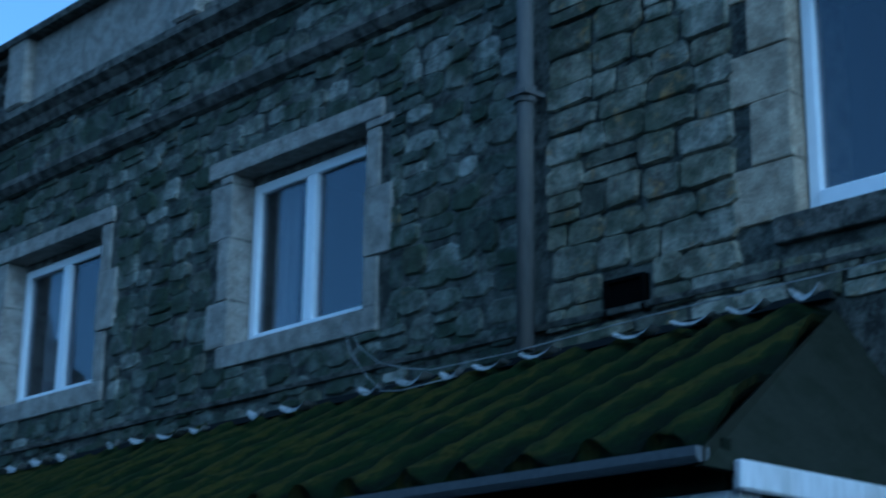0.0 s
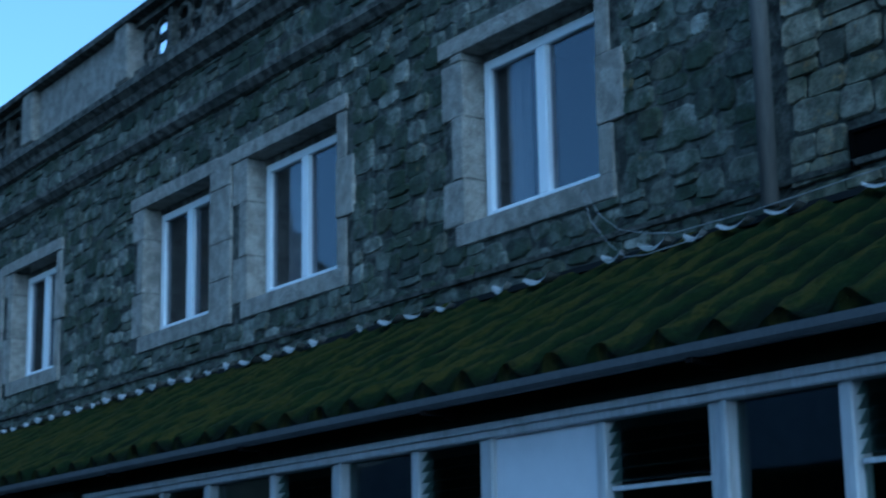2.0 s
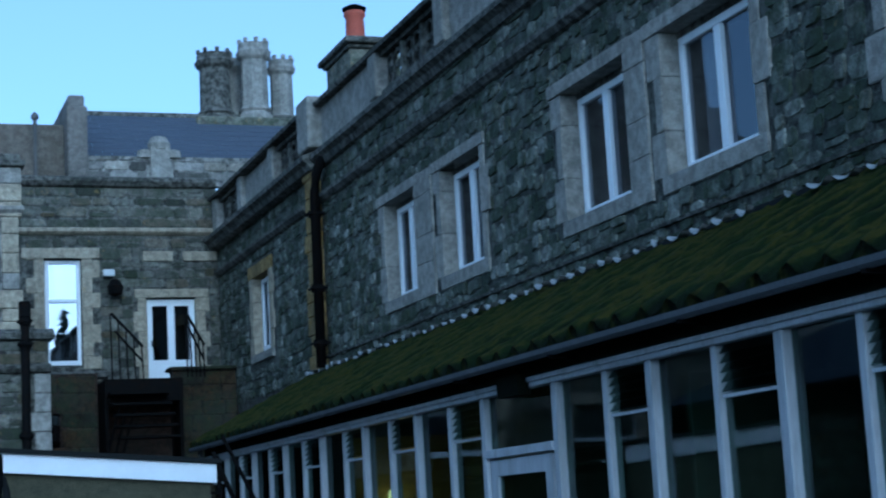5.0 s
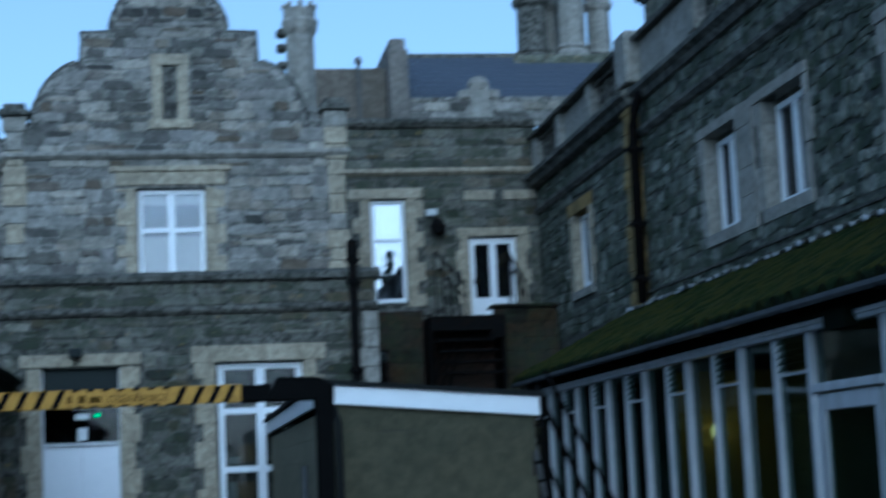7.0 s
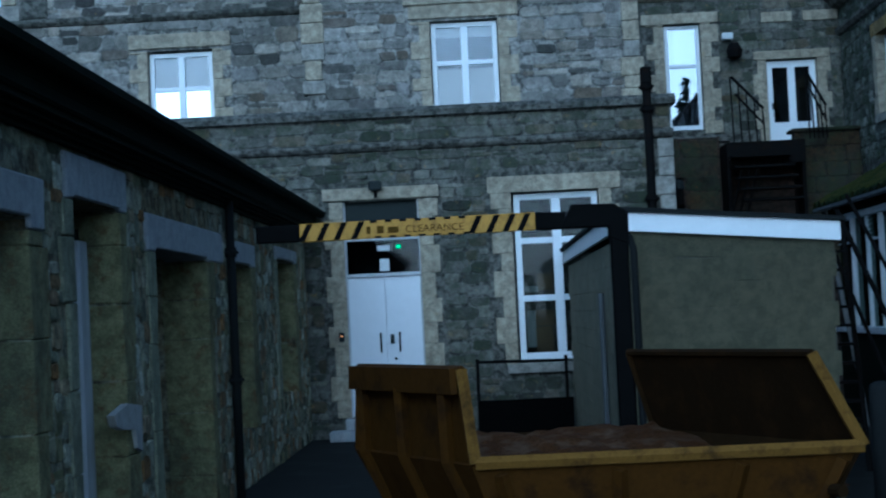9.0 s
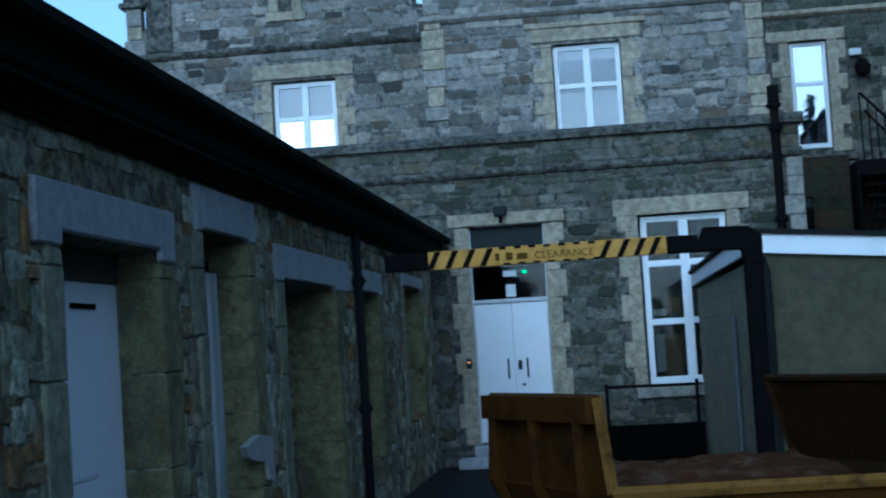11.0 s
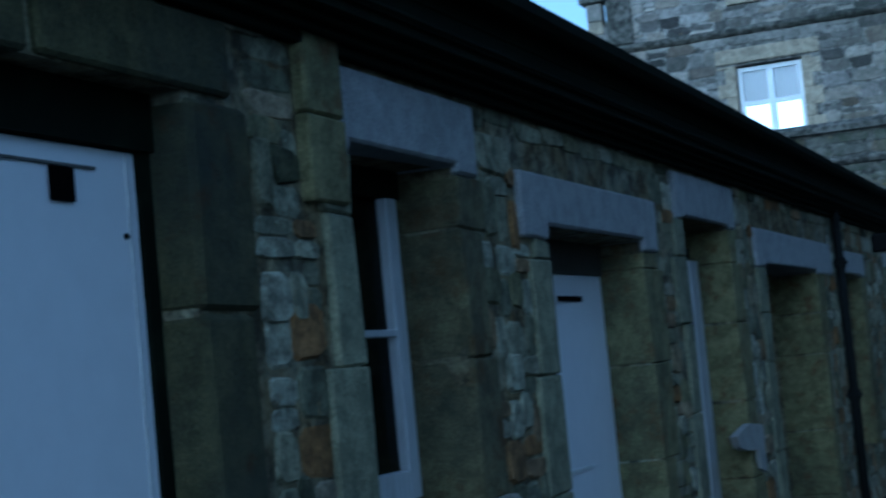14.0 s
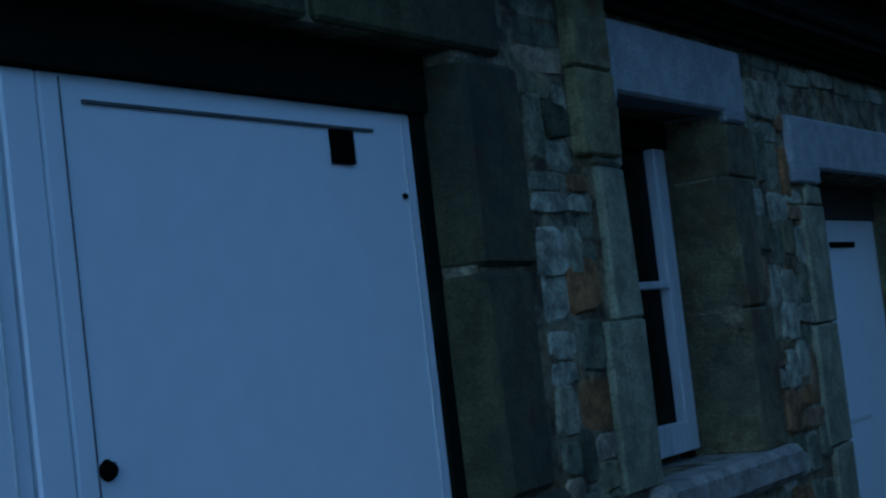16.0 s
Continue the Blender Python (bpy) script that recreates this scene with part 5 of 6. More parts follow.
stone_block(t, "lintel", 'y', LOW, 1, 1.12, 3.08, 3.5, 3.74, 0.04, "dress_gold", 0.4)
stone_block(t, "sill", 'y', LOW, 1, 1.3, 2.9, 0.84, 0.98, 0.08, "dress", 0.3)
downpipe("black rainwater pipe with an open hopper at the corner", [(3.53, LOW - 0.1, 0.0), (3.53, LOW - 0.1, 5.0)], 0.065, [(3.53, LOW - 0.1, 4.62), (3.53, LOW - 0.1, 3.3), (3.53, LOW - 0.1, 1.6), (3.53, LOW - 0.1, 4.95)], M["iron"])
solid("hopper", Mesh().box(3.45, 3.61, LOW - 0.18, LOW - 0.02, 5.0, 5.24), M["iron"], "black iron hopper head on the rainwater pipe", "hopper", bevel=0.015)
t = thing("area_railing", "low black railing round a sunken window area", "railing")
for x in (0.86, 2.12):
    part("post", Mesh().tube([(x, 24.1, 0.0), (x, 24.1, 1.1)], 0.025, 8), M["iron"], t)
part("top_rail", Mesh().tube([(0.86, 24.1, 1.05), (2.15, 24.1, 1.03)], 0.022, 8), M["iron"], t)
# black box in place of the dark sunken area below the rail
part("kerb", Mesh().box(0.85, 2.2, 24.05, 24.2, 0.0, 0.5), M["dark"], t)

# ---- block hut ----
HY = 14.7
hut = solid("block_hut", Mesh().prism([(2.27, 0), (4.05, 0), (4.05, 2.2), (2.27, 2.38)], placer('y'), HY + 0.006, 24.8), M["blockjoint"], "flat-roofed grey concrete-block hut with a white fascia", "hut")
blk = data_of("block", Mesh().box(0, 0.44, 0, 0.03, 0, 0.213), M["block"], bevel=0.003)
# the side face takes the brightened block colour
blk_side = data_of("block", Mesh().box(-0.03, 0, 0, 0.44, 0, 0.213), M["block_side_lit"], bevel=0.003)
for row in range(11):
    z = row * 0.215
    for col in range(-1, 5):
        x0 = 2.26 + col * 0.444 + (0.222 if row % 2 else 0)
        xa, xb = max(x0, 2.24), min(x0 + 0.44, 4.08)
        if xb - xa < 0.05 or z + 0.2 > 2.42 - 0.1 * (xb - 2.24):
            continue
        ob = new("block", blk)
        ob.parent = hut
        ob.location, ob.scale = (xa, HY, z), ((xb - xa) / 0.44, 1, 1)
    for col in range(22):
        y0 = HY + 0.03 + col * 0.444 + (0.222 if row % 2 else 0)
        if row > 10 or y0 > 24.3 or z > 2.2:
            continue
        ob = new("block", blk_side)
        ob.parent = hut
        ob.location = (2.27, y0, z)
fas = Mesh().prism([(2.18, 2.42), (4.12, 2.24), (4.12, 2.41), (2.18, 2.59)], placer('y'), HY - 0.06, HY - 0.02)
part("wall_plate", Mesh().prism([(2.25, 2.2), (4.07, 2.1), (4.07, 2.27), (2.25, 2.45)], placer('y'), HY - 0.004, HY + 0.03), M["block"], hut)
part("fascia", fas, M["upvc"], hut, "white plastic fascia board", bevel=0.005)
part("roof_edge", Mesh().prism([(2.14, 2.59), (4.16, 2.41), (4.16, 2.45), (2.14, 2.63)], placer('y'), HY - 0.1, 24.8), M["lead"], hut)
part("side_fascia", Mesh().box(2.18, 2.22, HY - 0.02, 24.8, 2.42, 2.58), M["upvc"], hut)
part("side_pipe", Mesh().tube([(2.2, 17.2, 0.0), (2.2, 17.2, 1.9)], 0.03, 8), M["gutter"], hut)
part("down_pipe", Mesh().tube([(2.2, HY - 0.1, 2.44), (2.3, HY - 0.06, 2.36), (2.33, HY - 0.05, 2.25), (2.34, HY - 0.05, 0.0)], 0.032, 8), M["lead"], hut)

# iron stair and bollard beside the hut
t = thing("iron_stair", "black iron stair with open treads beside the hut", "stair")
for k in range(12):
    part("tread", Mesh().box(4.35, 4.75, 17.0 + 0.05 * k, 17.2 + 0.05 * k, 0.3 + k * 0.19, 0.33 + k * 0.19), M["iron"], t)
for x in (4.33, 4.77):
    part("stringer", Mesh().tube([(x, 17.0, 0.0), (x, 17.7, 2.6)], 0.03, 6), M["iron"], t)
part("handrail", Mesh().tube([(4.5, 16.6, 2.6), (5.15, 16.4, 0.9), (5.2, 16.4, 0.0)], 0.025, 6).tube([(4.6, 16.6, 2.75), (5.3, 16.4, 1.2)], 0.02, 6).tube([(4.45, 16.6, 2.2), (4.95, 16.5, 0.75)], 0.02, 6), M["iron"], t)
t = thing("bollard", "grey round steel bollard", "bollard")
part("post", Mesh().lathe(3.92, 12.6, [(0.09, 0.0), (0.09, 1.06), (0.075, 1.1), (0.03, 1.12)], 14), M["lead"], t, smooth=True)

# ---- clearance barrier ----
bar = thing("height_barrier", "yellow and black striped height barrier on a black post", "barrier")
BY = 12.6


part("beam", Mesh().prism([(-0.33, 2.357), (1.43, 2.364), (1.43, 2.496), (-0.33, 2.493)], placer('y'), BY - 0.03, BY + 0.03), M["yellow"], bar, bevel=0.004)
for x in (-0.29, -0.16, -0.03, 0.10, 0.98, 1.11, 1.23, 1.34):
    part("stripe", Mesh().prism([(x - 0.05, 2.362), (x - 0.005, 2.362), (x + 0.06, 2.49), (x + 0.015, 2.49)], placer('y'), BY - 0.036, BY - 0.031), M["black"], bar)
for i in range(7):
    x = 0.2 + i * 0.11
    part("edge_mark", Mesh().box(x, x + 0.05, BY - 0.036, BY - 0.031, 2.476, 2.494), M["black"], bar)
    part("edge_mark", Mesh().box(x + 0.03, x + 0.08, BY - 0.036, BY - 0.031, 2.36, 2.376), M["black"], bar)
fc = bpy.data.curves.new("lettering", 'FONT')
fc.body, fc.size, fc.extrude = "CLEARANCE", 0.078, 0.002
fo = new("lettering_source", fc)
dg = bpy.context.evaluated_depsgraph_get()
letters = bpy.data.meshes.new_from_object(fo.evaluated_get(dg))
bpy.data.objects.remove(fo)
letters.materials.clear()
letters.materials.append(M["faded"])
lt = new("lettering", letters)
lt.parent = bar
lt.matrix_local = pose(0.46, BY - 0.036, 2.392, 90)
for x0, x1, z1 in ((0.17, 0.2, 2.45), (0.25, 0.3, 2.45), (0.33, 0.41, 2.44)):
    part("worn_lettering", Mesh().box(x0, x1, BY - 0.036, BY - 0.031, 2.395, z1), M["faded"], bar)
part("tip", Mesh().box(-0.66, -0.33, BY - 0.025, BY + 0.025, 2.36, 2.49), M["black"], bar, bevel=0.01)
part("sleeve", Mesh().box(1.43, 1.66, BY - 0.04, BY + 0.04, 2.36, 2.49), M["black"], bar, bevel=0.01)
part("elbow", Mesh().prism([(1.62, 2.36), (1.97, 2.36), (1.97, 2.28), (2.12, 2.22), (2.12, 2.46), (2.02, 2.53), (1.7, 2.54)], placer('y'), BY - 0.07, BY + 0.07), M["black"], bar, bevel=0.01)
part("post", Mesh().box(1.98, 2.11, BY - 0.065, BY + 0.065, 0.0, 2.3), M["black"], bar, bevel=0.012)
part("base_plate", Mesh().box(1.88, 2.21, BY - 0.16, BY + 0.16, 0.0, 0.02), M["iron"], bar)

# ---- skip ----
skip = thing("skip", "rusty yellow steel skip with raised sloping ends", "skip")
N0 = Vector((0.94, 9.0, 0))
A, Bv = Vector((1.0, 0.01, 0)), Vector((-0.44, 0.898, 0))
SL, SW = 2.06, 2.1


def sk(a, b, z):
    return tuple(N0 + A * a + Bv * b + Vector((0, 0, z)))


def plate(m, quad, th=0.025):
    """A steel plate of four corners with thickness."""
    p = [Vector(q) for q in quad]
    n = (p[1] - p[0]).cross(p[3] - p[0]).normalized() * th
    k = [tuple(q) for q in p] + [tuple(q + n) for q in p]
    return m.add(k, [(0, 1, 2, 3), (7, 6, 5, 4), (0, 4, 5, 1), (1, 5, 6, 2), (2, 6, 7, 3), (3, 7, 4, 0)])


SZ, EZ = 0.97, 1.47
part("near_side", plate(Mesh(), [sk(0.0, 0, SZ), sk(SL, 0, SZ), sk(SL - 0.4, 0.22, 0.06), sk(0.4, 0.22, 0.06)]), M["skip"], skip)
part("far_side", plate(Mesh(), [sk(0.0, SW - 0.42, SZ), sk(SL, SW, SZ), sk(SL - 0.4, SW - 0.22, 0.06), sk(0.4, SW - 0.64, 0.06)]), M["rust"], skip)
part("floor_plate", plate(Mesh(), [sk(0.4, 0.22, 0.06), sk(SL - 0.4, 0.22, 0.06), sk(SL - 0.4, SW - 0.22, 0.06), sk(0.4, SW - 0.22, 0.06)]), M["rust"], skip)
for e, s, lean_a, far in ((0.0, -1, -0.01, SW - 0.42), (SL, 1, SL - 0.19, SW)):
    m = Mesh()
    plate(m, [sk(e, 0, SZ), sk(e, far, SZ), sk(e - s * 0.4, far - 0.22, 0.06), sk(e - s * 0.4, 0.22, 0.06)])
    plate(m, [sk(e, 0, SZ), sk(e, far, SZ), sk(lean_a, far - 0.1, EZ), sk(lean_a, 0.1, EZ)])
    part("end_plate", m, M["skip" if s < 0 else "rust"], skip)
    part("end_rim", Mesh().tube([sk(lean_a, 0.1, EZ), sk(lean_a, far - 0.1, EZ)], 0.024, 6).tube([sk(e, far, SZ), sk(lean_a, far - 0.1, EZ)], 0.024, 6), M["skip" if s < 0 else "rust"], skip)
    part("corner_rim", Mesh().tube([sk(e, 0, SZ), sk(lean_a, 0.1, EZ)], 0.034, 6), M["skiprim"], skip)
    if s < 0:
        part("top_band", plate(Mesh(), [sk(lean_a - 0.03, 0.1, EZ + 0.01), sk(lean_a - 0.03, far - 0.1, EZ + 0.01), sk(lean_a - 0.03, far - 0.09, EZ - 0.13), sk(lean_a - 0.03, 0.09, EZ - 0.13)], 0.04), M["skip"], skip)
        for b in (0.25, 0.85, 1.45):
            part("rib", Mesh().tube([sk(lean_a - 0.04, b, EZ - 0.1), sk(-0.04, b, SZ), sk(0.34, b, 0.1)], 0.04, 4), M["skip"], skip)
part("skid", Mesh().tube([sk(0.5, 0.4, 0.03), sk(0.5, SW - 0.4, 0.03)], 0.04, 4).tube([sk(SL - 0.5, 0.4, 0.03), sk(SL - 0.5, SW - 0.4, 0.03)], 0.04, 4), M["rust"], skip)
heap = Mesh()
for j in range(25):
    for i in range(25):
        a = 0.04 + (SL - 0.08) * i / 24
        b = 0.06 + (SW - 0.12 - 0.42 * (1 - a / SL)) * j / 24
        p = sk(a, b, 0)
        hz = 0.78 + 0.29 * (b / SW) ** 0.8 + 0.05 * noise.noise((a * 2.2, b * 2.2, 1)) + 0.035 * noise.noise((a * 8, b * 8, 4)) - 0.05 * (a / SL)
        heap.v.append((p[0], p[1], hz))
heap.f = [(j * 25 + i, j * 25 + i + 1, j * 25 + i + 26, j * 25 + i + 25) for j in range(24) for i in range(24)]
solid("soil", heap, M["earth"], "heap of brown soil and debris filling the skip", "soil", kind="stuff")
part("near_rim", Mesh().tube([sk(0, 0, SZ), sk(SL, 0, SZ)], 0.04, 6), M["skiprim"], skip, "worn pale yellow rim")
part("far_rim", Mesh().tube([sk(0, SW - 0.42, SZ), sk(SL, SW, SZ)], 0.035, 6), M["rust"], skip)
for a in (0.12, 0.75, 1.4, 1.93):
    part("side_rib", Mesh().tube([sk(a, -0.03, SZ - 0.06), sk(0.4 + (a - 0.12) * 0.68, 0.18, 0.1)], 0.04, 4), M["skip"], skip)
for a in (0.2, 1.85):
    part("lifting_lug", Mesh().tube([sk(a, -0.05, SZ - 0.22), sk(a, -0.14, SZ - 0.22)], 0.035, 8), M["rust"], skip)

# ---- outbuilding on the west side ----
WEST = -1.62
WH = [(1.2, 4.58, 0.0, 2.71), (5.70, 6.78, 1.26, 2.66), (7.95, 9.75, 0.0, 2.45), (10.82, 12.2, 0.5, 2.64), (13.47, 16.0, 0.0, 2.42), (17.6, 18.95, 0.6, 2.4), (21.4, 23.2, 0.8, 2.57)]
west = wall("wall_west", 'x', WEST, -2.12, -3.0, 24.9, 0, 3.06, WH, M["mortar_west"], "low rough stone outbuilding wall with many openings")
keep = [(0.8, 4.98, 0, 2.96), (5.32, 5.7, 2.42, 3.04), (5.42, 6.98, 1.1, 2.66), (5.66, 7.04, 2.6, 2.96), (7.55, 10.08, 2.36, 2.73), (7.7, 10.0, 0, 2.5), (10.6, 12.45, 2.6, 2.97), (10.6, 12.45, 0.5, 2.65), (13.13, 16.94, 2.38, 2.7), (13.2, 16.25, 0, 2.45), (17.42, 19.3, 2.38, 2.68), (17.5, 19.05, 0.6, 2.4), (21.2, 23.6, 2.55, 2.75), (21.3, 23.3, 0.8, 2.57)]
lay_stones("west", west, 'x', WEST, -1, stone_cells(rng, -1.0, 24.85, 0.0, 2.66, keep, (0.10, 0.2), (0.11, 0.28), 0.9, 0.22) + stone_cells(rng, -1.0, 24.85, 2.68, 3.03, keep, (0.14, 0.2), (0.18, 0.42), 0.5, 0.1), "outb", rng, lambda c: abs(c[0] - 6.5), 0.36, (0.002, 0.022), 0.006)
part("pilaster", Mesh().box(WEST - 0.1, WEST + 0.05, 5.34, 5.645, 2.42, 2.72).box(WEST - 0.1, WEST + 0.05, 5.34, 5.64, 2.725, 3.03), M["outb_dress"], west, bevel=0.01, rough=0.008)


def eared_lintel(t, a, b, z0, z1, ear_a, ear_b, drop, material="concrete"):
    """A lintel with feet that reach down beside the opening."""
    o = [(a, z0 - drop), (ear_a, z0 - drop), (ear_a, z0), (ear_b, z0), (ear_b, z0 - drop), (b, z0 - drop), (b, z1), (a, z1)]
    part("lintel", Mesh().prism(o, placer('x'), WEST + 0.035, WEST - 0.4), M[material], t, "smooth grey concrete lintel", bevel=0.012, rough=0.004)


# big boarded doors
t = thing("garage_door", "pair of large white boarded doors under a grey lintel", "door")
DX = -1.75
for y0, y1 in ((1.25, 2.8), (2.93, 4.5)):
    lf = part("leaf", Mesh().box(DX - 0.06, DX, y0, y1, 0.03, 2.53), M["whitedoor"], t, bevel=0.006)
    part("top_bead", Mesh().box(DX + 0.002, DX + 0.008, y0 + 0.13, y1 - 0.22, 2.464, 2.472), M["pipe"], lf)
    part("edge_bead", Mesh().box(DX + 0.002, DX + 0.006, y1 - 0.06, y1 - 0.052, 0.05, 2.52), M["paper"], lf)
    part("seam", Mesh().box(DX + 0.002, DX + 0.004, y0 + 0.06, y0 + 0.064, 0.05, 2.52), M["pipe"], lf)
part("meeting_post", Mesh().box(DX - 0.05, DX + 0.004, 2.81, 2.92, 0.03, 2.53), M["whitedoor"], t, bevel=0.006)
part("grate", Mesh().box(DX + 0.004, DX + 0.012, 4.05, 4.165, 2.365, 2.46), M["dark"], t, "small dark ventilation grate")
# raised black disc drawn for the unlit finger hole
part("finger_hole", Mesh().lathe(DX + 0.004, 3.02, [(0.004, 1.615), (0.02, 1.625), (0.025, 1.64), (0.02, 1.655), (0.004, 1.665)], 12), M["dark"], t)
part("bolt", Mesh().lathe(DX + 0.004, 4.42, [(0.003, 2.27), (0.012, 2.28), (0.003, 2.29)], 8), M["dark"], t)
part("head_board", Mesh().box(DX - 0.1, DX + 0.03, 1.2, 4.57, 2.535, 2.71), M["soffit"], t)
part("side_stop", Mesh().box(DX - 0.1, DX + 0.01, 4.505, 4.572, 0.0, 2.535), M["soffit"], t)
# lintel and jamb stones use the colour darkened for eaves shade
part("lintel", Mesh().box(WEST - 0.4, WEST + 0.03, 1.0, 3.78, 2.71, 2.95).box(WEST - 0.4, WEST + 0.028, 3.83, 4.85, 2.715, 2.95), M["outb_shaded"], t, bevel=0.012, rough=0.004)
for z0, z1, w in ((0.0, 0.8, 0.32), (0.8, 1.35, 0.4), (1.35, 2.05, 0.3), (2.05, 2.7, 0.36)):
    part("jamb_stone", Mesh().box(WEST - 0.42, WEST + 0.03, 4.574, 4.58 + w, z0, z1 - 0.01), M["outb_shaded"], t, bevel=0.02, rough=0.01)


def west_opening(name, label, category, a, b, z0, z1, lint, drop, jamb=("outb_pale", "outb_dress")):
    t = thing(name, label, category)
    la, lb, lz0, lz1 = lint
    eared_lintel(t, la, lb, lz0, lz1, a, b, drop)
    z = z0
    while z < lz0 - drop - 0.02:
        h = min(rng.uniform(0.35, 0.7), lz0 - drop - z)
        part("jamb_stone", Mesh().box(WEST - 0.42, WEST + 0.025, a - rng.uniform(0.2, 0.34), a + 0.006, z, z + h - 0.005), M[jamb[0]], t, bevel=0.009, rough=0.012)
        part("jamb_stone", Mesh().box(WEST - 0.42, WEST + 0.025, b - 0.006, b + rng.uniform(0.22, 0.4), z, z + h - 0.005), M[jamb[1]], t, bevel=0.009, rough=0.012)
        z += h
    return t


t = west_opening("sash_window", "narrow white window with dark glass under a grey lintel", "window", 5.70, 6.78, 1.26, 2.66, (5.66, 7.02, 2.66, 2.93), 0.04, ("outb_pale", "outb_stained_shaded"))
part("frame_post", Mesh().box(-1.9, -1.85, 6.60, 6.71, 1.3, 2.54), M["whitewood"], t, bevel=0.006)
part("frame_post", Mesh().box(-1.93, -1.84, 5.71, 5.86, 1.3, 2.54), M["whitewood"], t, bevel=0.006)
part("rail", Mesh().box(-1.92, -1.85, 5.9, 6.6, 1.965, 1.995).box(-1.92, -1.85, 5.9, 6.6, 1.3, 1.42), M["whitewood"], t, bevel=0.004)
part("pane", Mesh().box(-1.9, -1.895, 5.9, 6.6, 1.42, 2.54), M["glass_low"], t)
part("head_board", Mesh().box(-1.95, -1.86, 5.70, 6.78, 2.54, 2.66), M["soffit"], t)
part("side_board", Mesh().box(-1.95, -1.9, 6.73, 6.78, 1.26, 2.54), M["rust"], t)
part("sill", Mesh().box(WEST - 0.4, WEST + 0.09, 5.62, 7.08, 1.12, 1.26), M["dress"], t, bevel=0.03, rough=0.015)
t = west_opening("plank_door", "plain white door in a deep stone opening", "door", 7.95, 9.75, 0.0, 2.45, (7.58, 10.06, 2.46, 2.70), 0.07)
lf = part("leaf", Mesh().box(-1.92, -1.87, 7.98, 9.74, 0.03, 2.27), M["whitedoor"], t, bevel=0.006)
# black strip on the leaf drawn for the unlit slot
part("letter_slot", Mesh().box(-1.868, -1.86, 8.86, 9.3, 2.12, 2.15), M["dark"], lf)
part("low_rail", Mesh().box(-1.868, -1.862, 8.8, 9.2, 1.2, 1.22), M["paper"], lf)
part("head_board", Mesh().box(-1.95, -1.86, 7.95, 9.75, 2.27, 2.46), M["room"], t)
t = west_opening("side_window", "tall narrow window with one white frame post", "window", 10.82, 12.2, 0.5, 2.64, (10.63, 12.42, 2.65, 2.93), 0.02)
part("frame_post", Mesh().box(-1.93, -1.84, 11.93, 12.18, 0.52, 2.42), M["whitewood"], t, bevel=0.006)
part("pane", Mesh().box(-1.9, -1.895, 10.9, 11.95, 0.55, 2.42), M["glass_low"], t)
part("frame_head", Mesh().box(-1.93, -1.84, 10.9, 11.95, 2.42, 2.5), M["soffit"], t)
t = west_opening("open_bay", "dark open bay under a grey lintel", "bay", 13.47, 16.0, 0.0, 2.42, (13.15, 16.9, 2.41, 2.68), 0.03)
part("bay_back", Mesh().box(-2.9, -2.8, 13.4, 16.5, 0, 2.6), M["brick"], t)
part("bay_side", Mesh().box(-2.9, -2.12, 16.25, 16.35, 0, 2.6).box(-2.9, -2.12, 13.45, 13.55, 0, 2.6), M["mortar_pale"], t)
t = west_opening("shuttered_window", "dark narrow opening with a brown board", "window", 17.6, 18.95, 0.6, 2.4, (17.45, 19.28, 2.42, 2.65), 0.02)
part("board", Mesh().box(-1.95, -1.9, 17.6, 18.95, 0.6, 2.4), M["rust"], t)
t = west_opening("shuttered_window", "dark wide opening near the yard corner", "window", 21.4, 23.2, 0.8, 2.57, (21.25, 23.5, 2.58, 2.73), 0.02)
part("board", Mesh().box(-1.95, -1.9, 21.4, 23.2, 0.8, 2.57), M["rust"], t)
downpipe("black rainwater pipe on the outbuilding wall", [(-1.55, 17.2, 0.0), (-1.55, 17.2, 3.05)], 0.045, [(-1.55, 17.2, 2.5), (-1.55, 17.2, 1.2)], M["lead"])
pp = Mesh()
pp.prism([(11.62, 1.18), (12.1, 1.24), (12.56, 1.2), (12.54, 0.86), (12.36, 0.9), (12.3, 1.04), (11.95, 1.06), (11.7, 1.1)], placer('x'), WEST + 0.055, WEST)
solid("render_patch", pp, M["plaster"], "pale patch of smooth render on the stone wall", "patch", kind="structure")
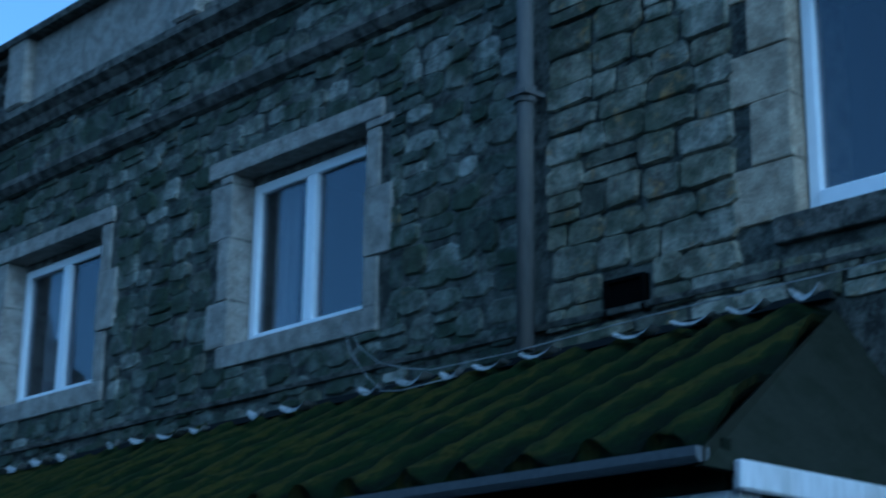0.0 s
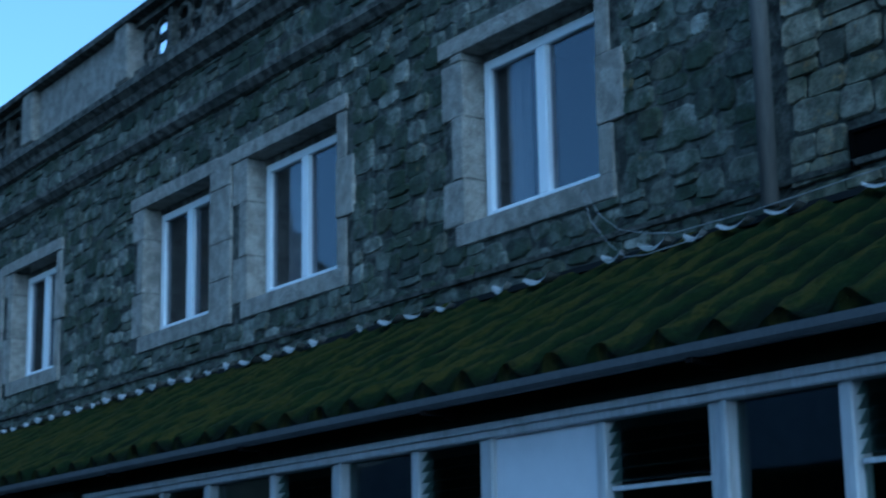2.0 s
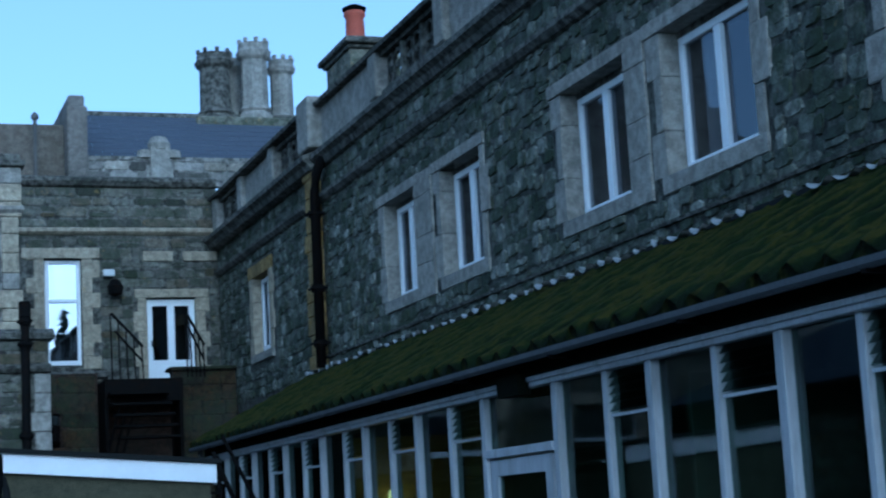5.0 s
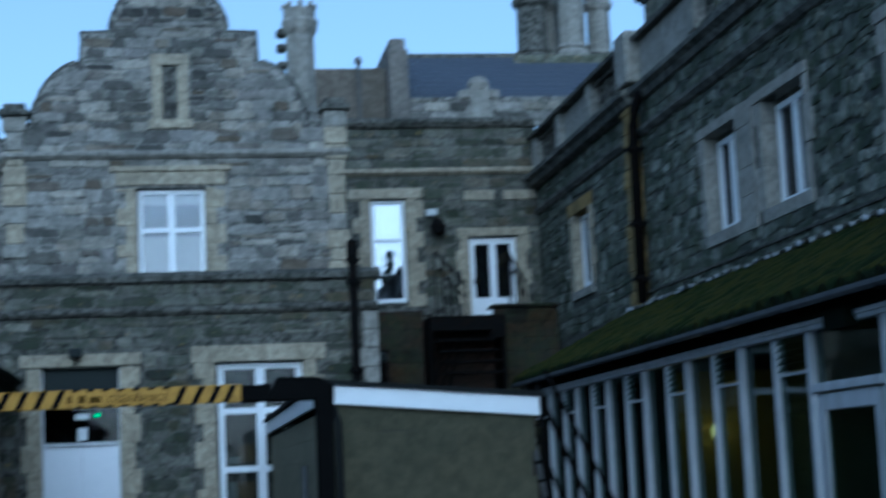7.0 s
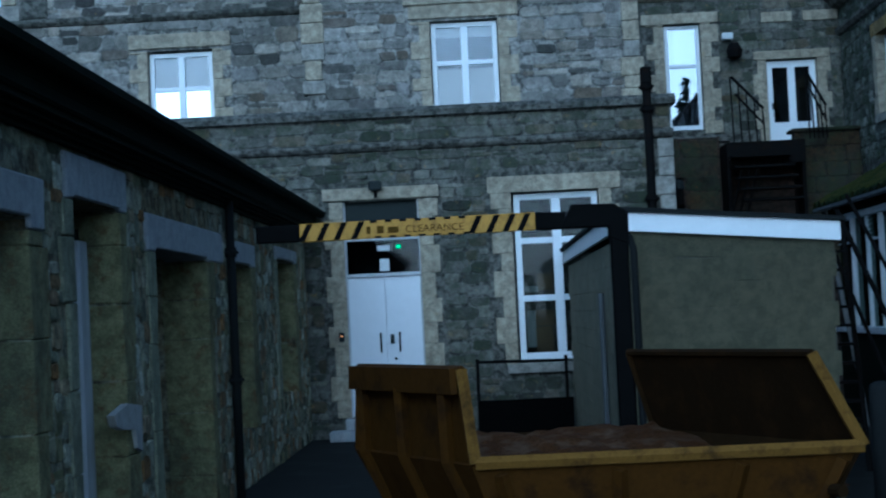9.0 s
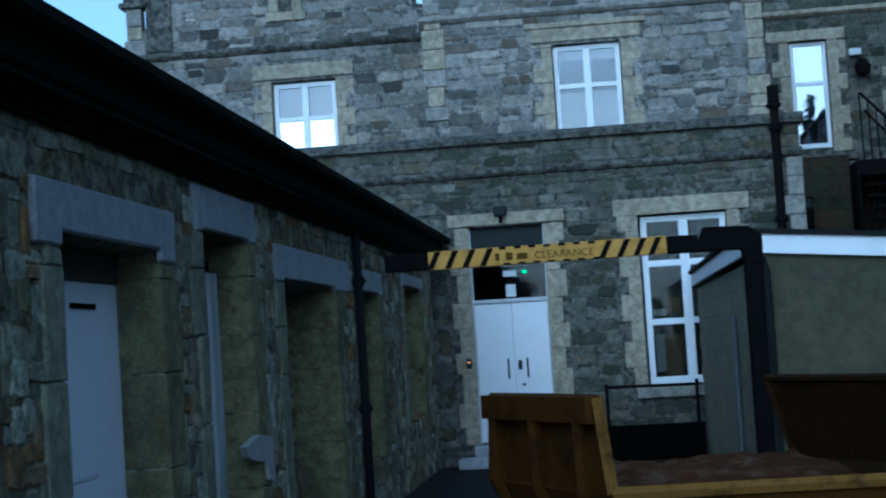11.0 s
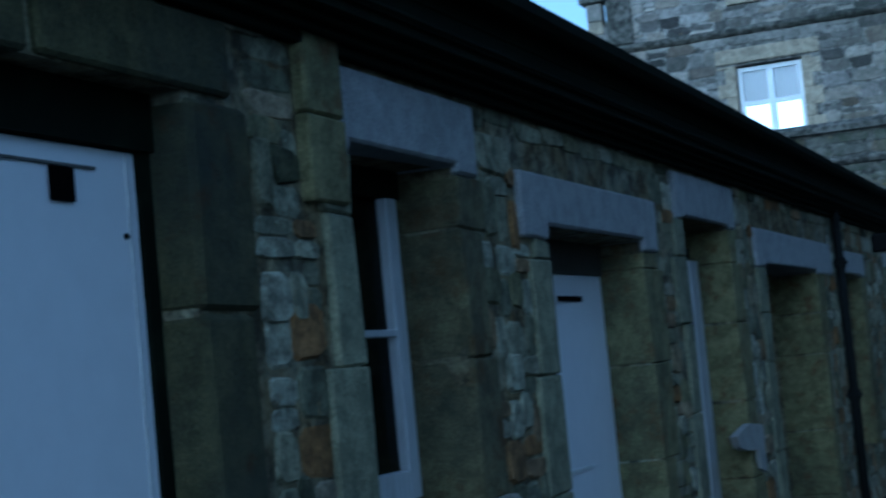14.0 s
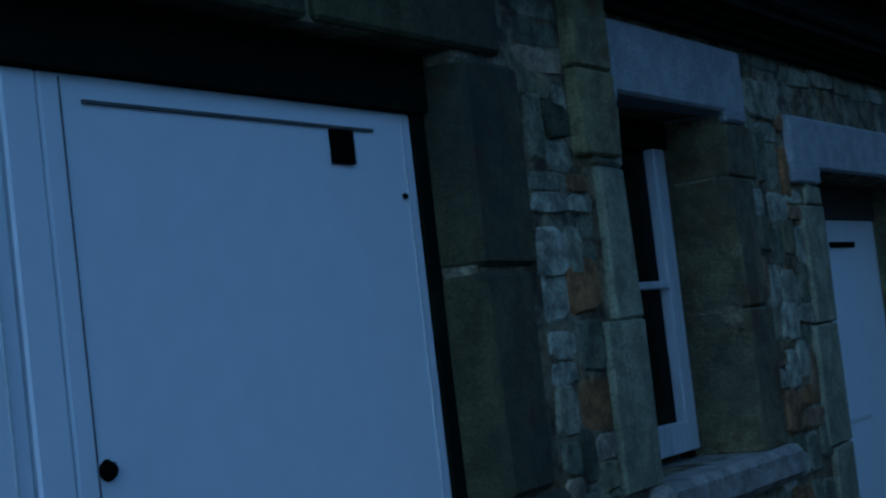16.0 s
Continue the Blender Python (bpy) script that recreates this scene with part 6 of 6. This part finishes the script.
# eaves and roof
eave = solid("roof_west", Mesh().add([(-1.33, -3, 3.37), (-1.33, 24.85, 3.37), (-5.6, 24.85, 5.0), (-5.6, -3, 5.0), (-1.33, -3, 3.32), (-1.33, 24.85, 3.32), (-5.6, 24.85, 4.9), (-5.6, -3, 4.9)],
    [(0, 1, 2, 3), (7, 6, 5, 4), (0, 4, 5, 1), (1, 5, 6, 2), (2, 6, 7, 3), (3, 7, 4, 0)]), M["slate"], "dark roof of the outbuilding with deep black eaves", "roof", kind="structure")
part("soffit", Mesh().box(-1.64, -1.44, -3, 24.85, 3.06, 3.1), M["soffit"], eave)
part("fascia", Mesh().box(-1.46, -1.42, -3, 24.85, 3.1, 3.32), M["soffit"], eave)
part("bed_mould", Mesh().box(-1.62, -1.57, -3, 24.85, 2.96, 3.0).box(-1.62, -1.53, -3, 24.85, 3.0, 3.03).box(-1.62, -1.49, -3, 24.85, 3.03, 3.06), M["soffit"], eave, bevel=0.006)
part("fascia_bead", Mesh().tube([(-1.42, -3, 3.12), (-1.42, 24.85, 3.12)], 0.014, 6).tube([(-1.42, -3, 3.2), (-1.42, 24.85, 3.2)], 0.01, 6), M["soffit"], eave)
gm = Mesh()
gm.prism([(u * 0.95, w) for u, w in sec], lambda u, w, d: (-1.34 + u, d, 3.325 + w), -3, 24.85)
part("gutter", gm, M["soffit"], eave, "black half-round gutter")
solid("wall_west_back", Mesh().box(-5.4, -5.2, -3, 24.85, 0, 4.7).box(-5.2, -2.12, -3.2, -3.0, 0, 4.0), M["room"], "plain back wall of the outbuilding", "wall", kind="structure")

# conifer that shows in the window panes
t = thing("conifer", "tall slim dark conifer beyond the yard", "tree")
cx, cy = 12.3, -30.0
part("trunk", Mesh().tube([(cx, cy, 0), (cx, cy, 7), (cx, cy, 14.0)], [0.3, 0.17, 0.02], 8), M["bark"], t)
cm = Mesh()
tr = random.Random(9)
for k in range(1500):
    q = tr.random() ** 0.8
    z = 13.9 - 12.4 * q
    rad = (0.12 + 2.6 * q) * (0.55 + 0.45 * math.sin(z * 5.2) ** 2) * tr.uniform(0.3, 1.0)
    an = tr.uniform(0, 2 * math.pi)
    px, py = cx + rad * math.cos(an), cy + rad * math.sin(an)
    s = tr.uniform(0.15, 0.4)
    d = Vector((math.cos(an), math.sin(an), -0.35)) * s
    e = Vector((-math.sin(an), math.cos(an), 0.1)) * s * 0.5
    p = Vector((px, py, z))
    cm.add([tuple(p - e), tuple(p + d * 0.4 - e * 0.2), tuple(p + d), tuple(p + e), tuple(p + Vector((0, 0, s * 0.3)))], [(0, 1, 4), (1, 2, 4), (2, 3, 4), (3, 0, 4)])
part("crown", cm, M["leaf"], t)
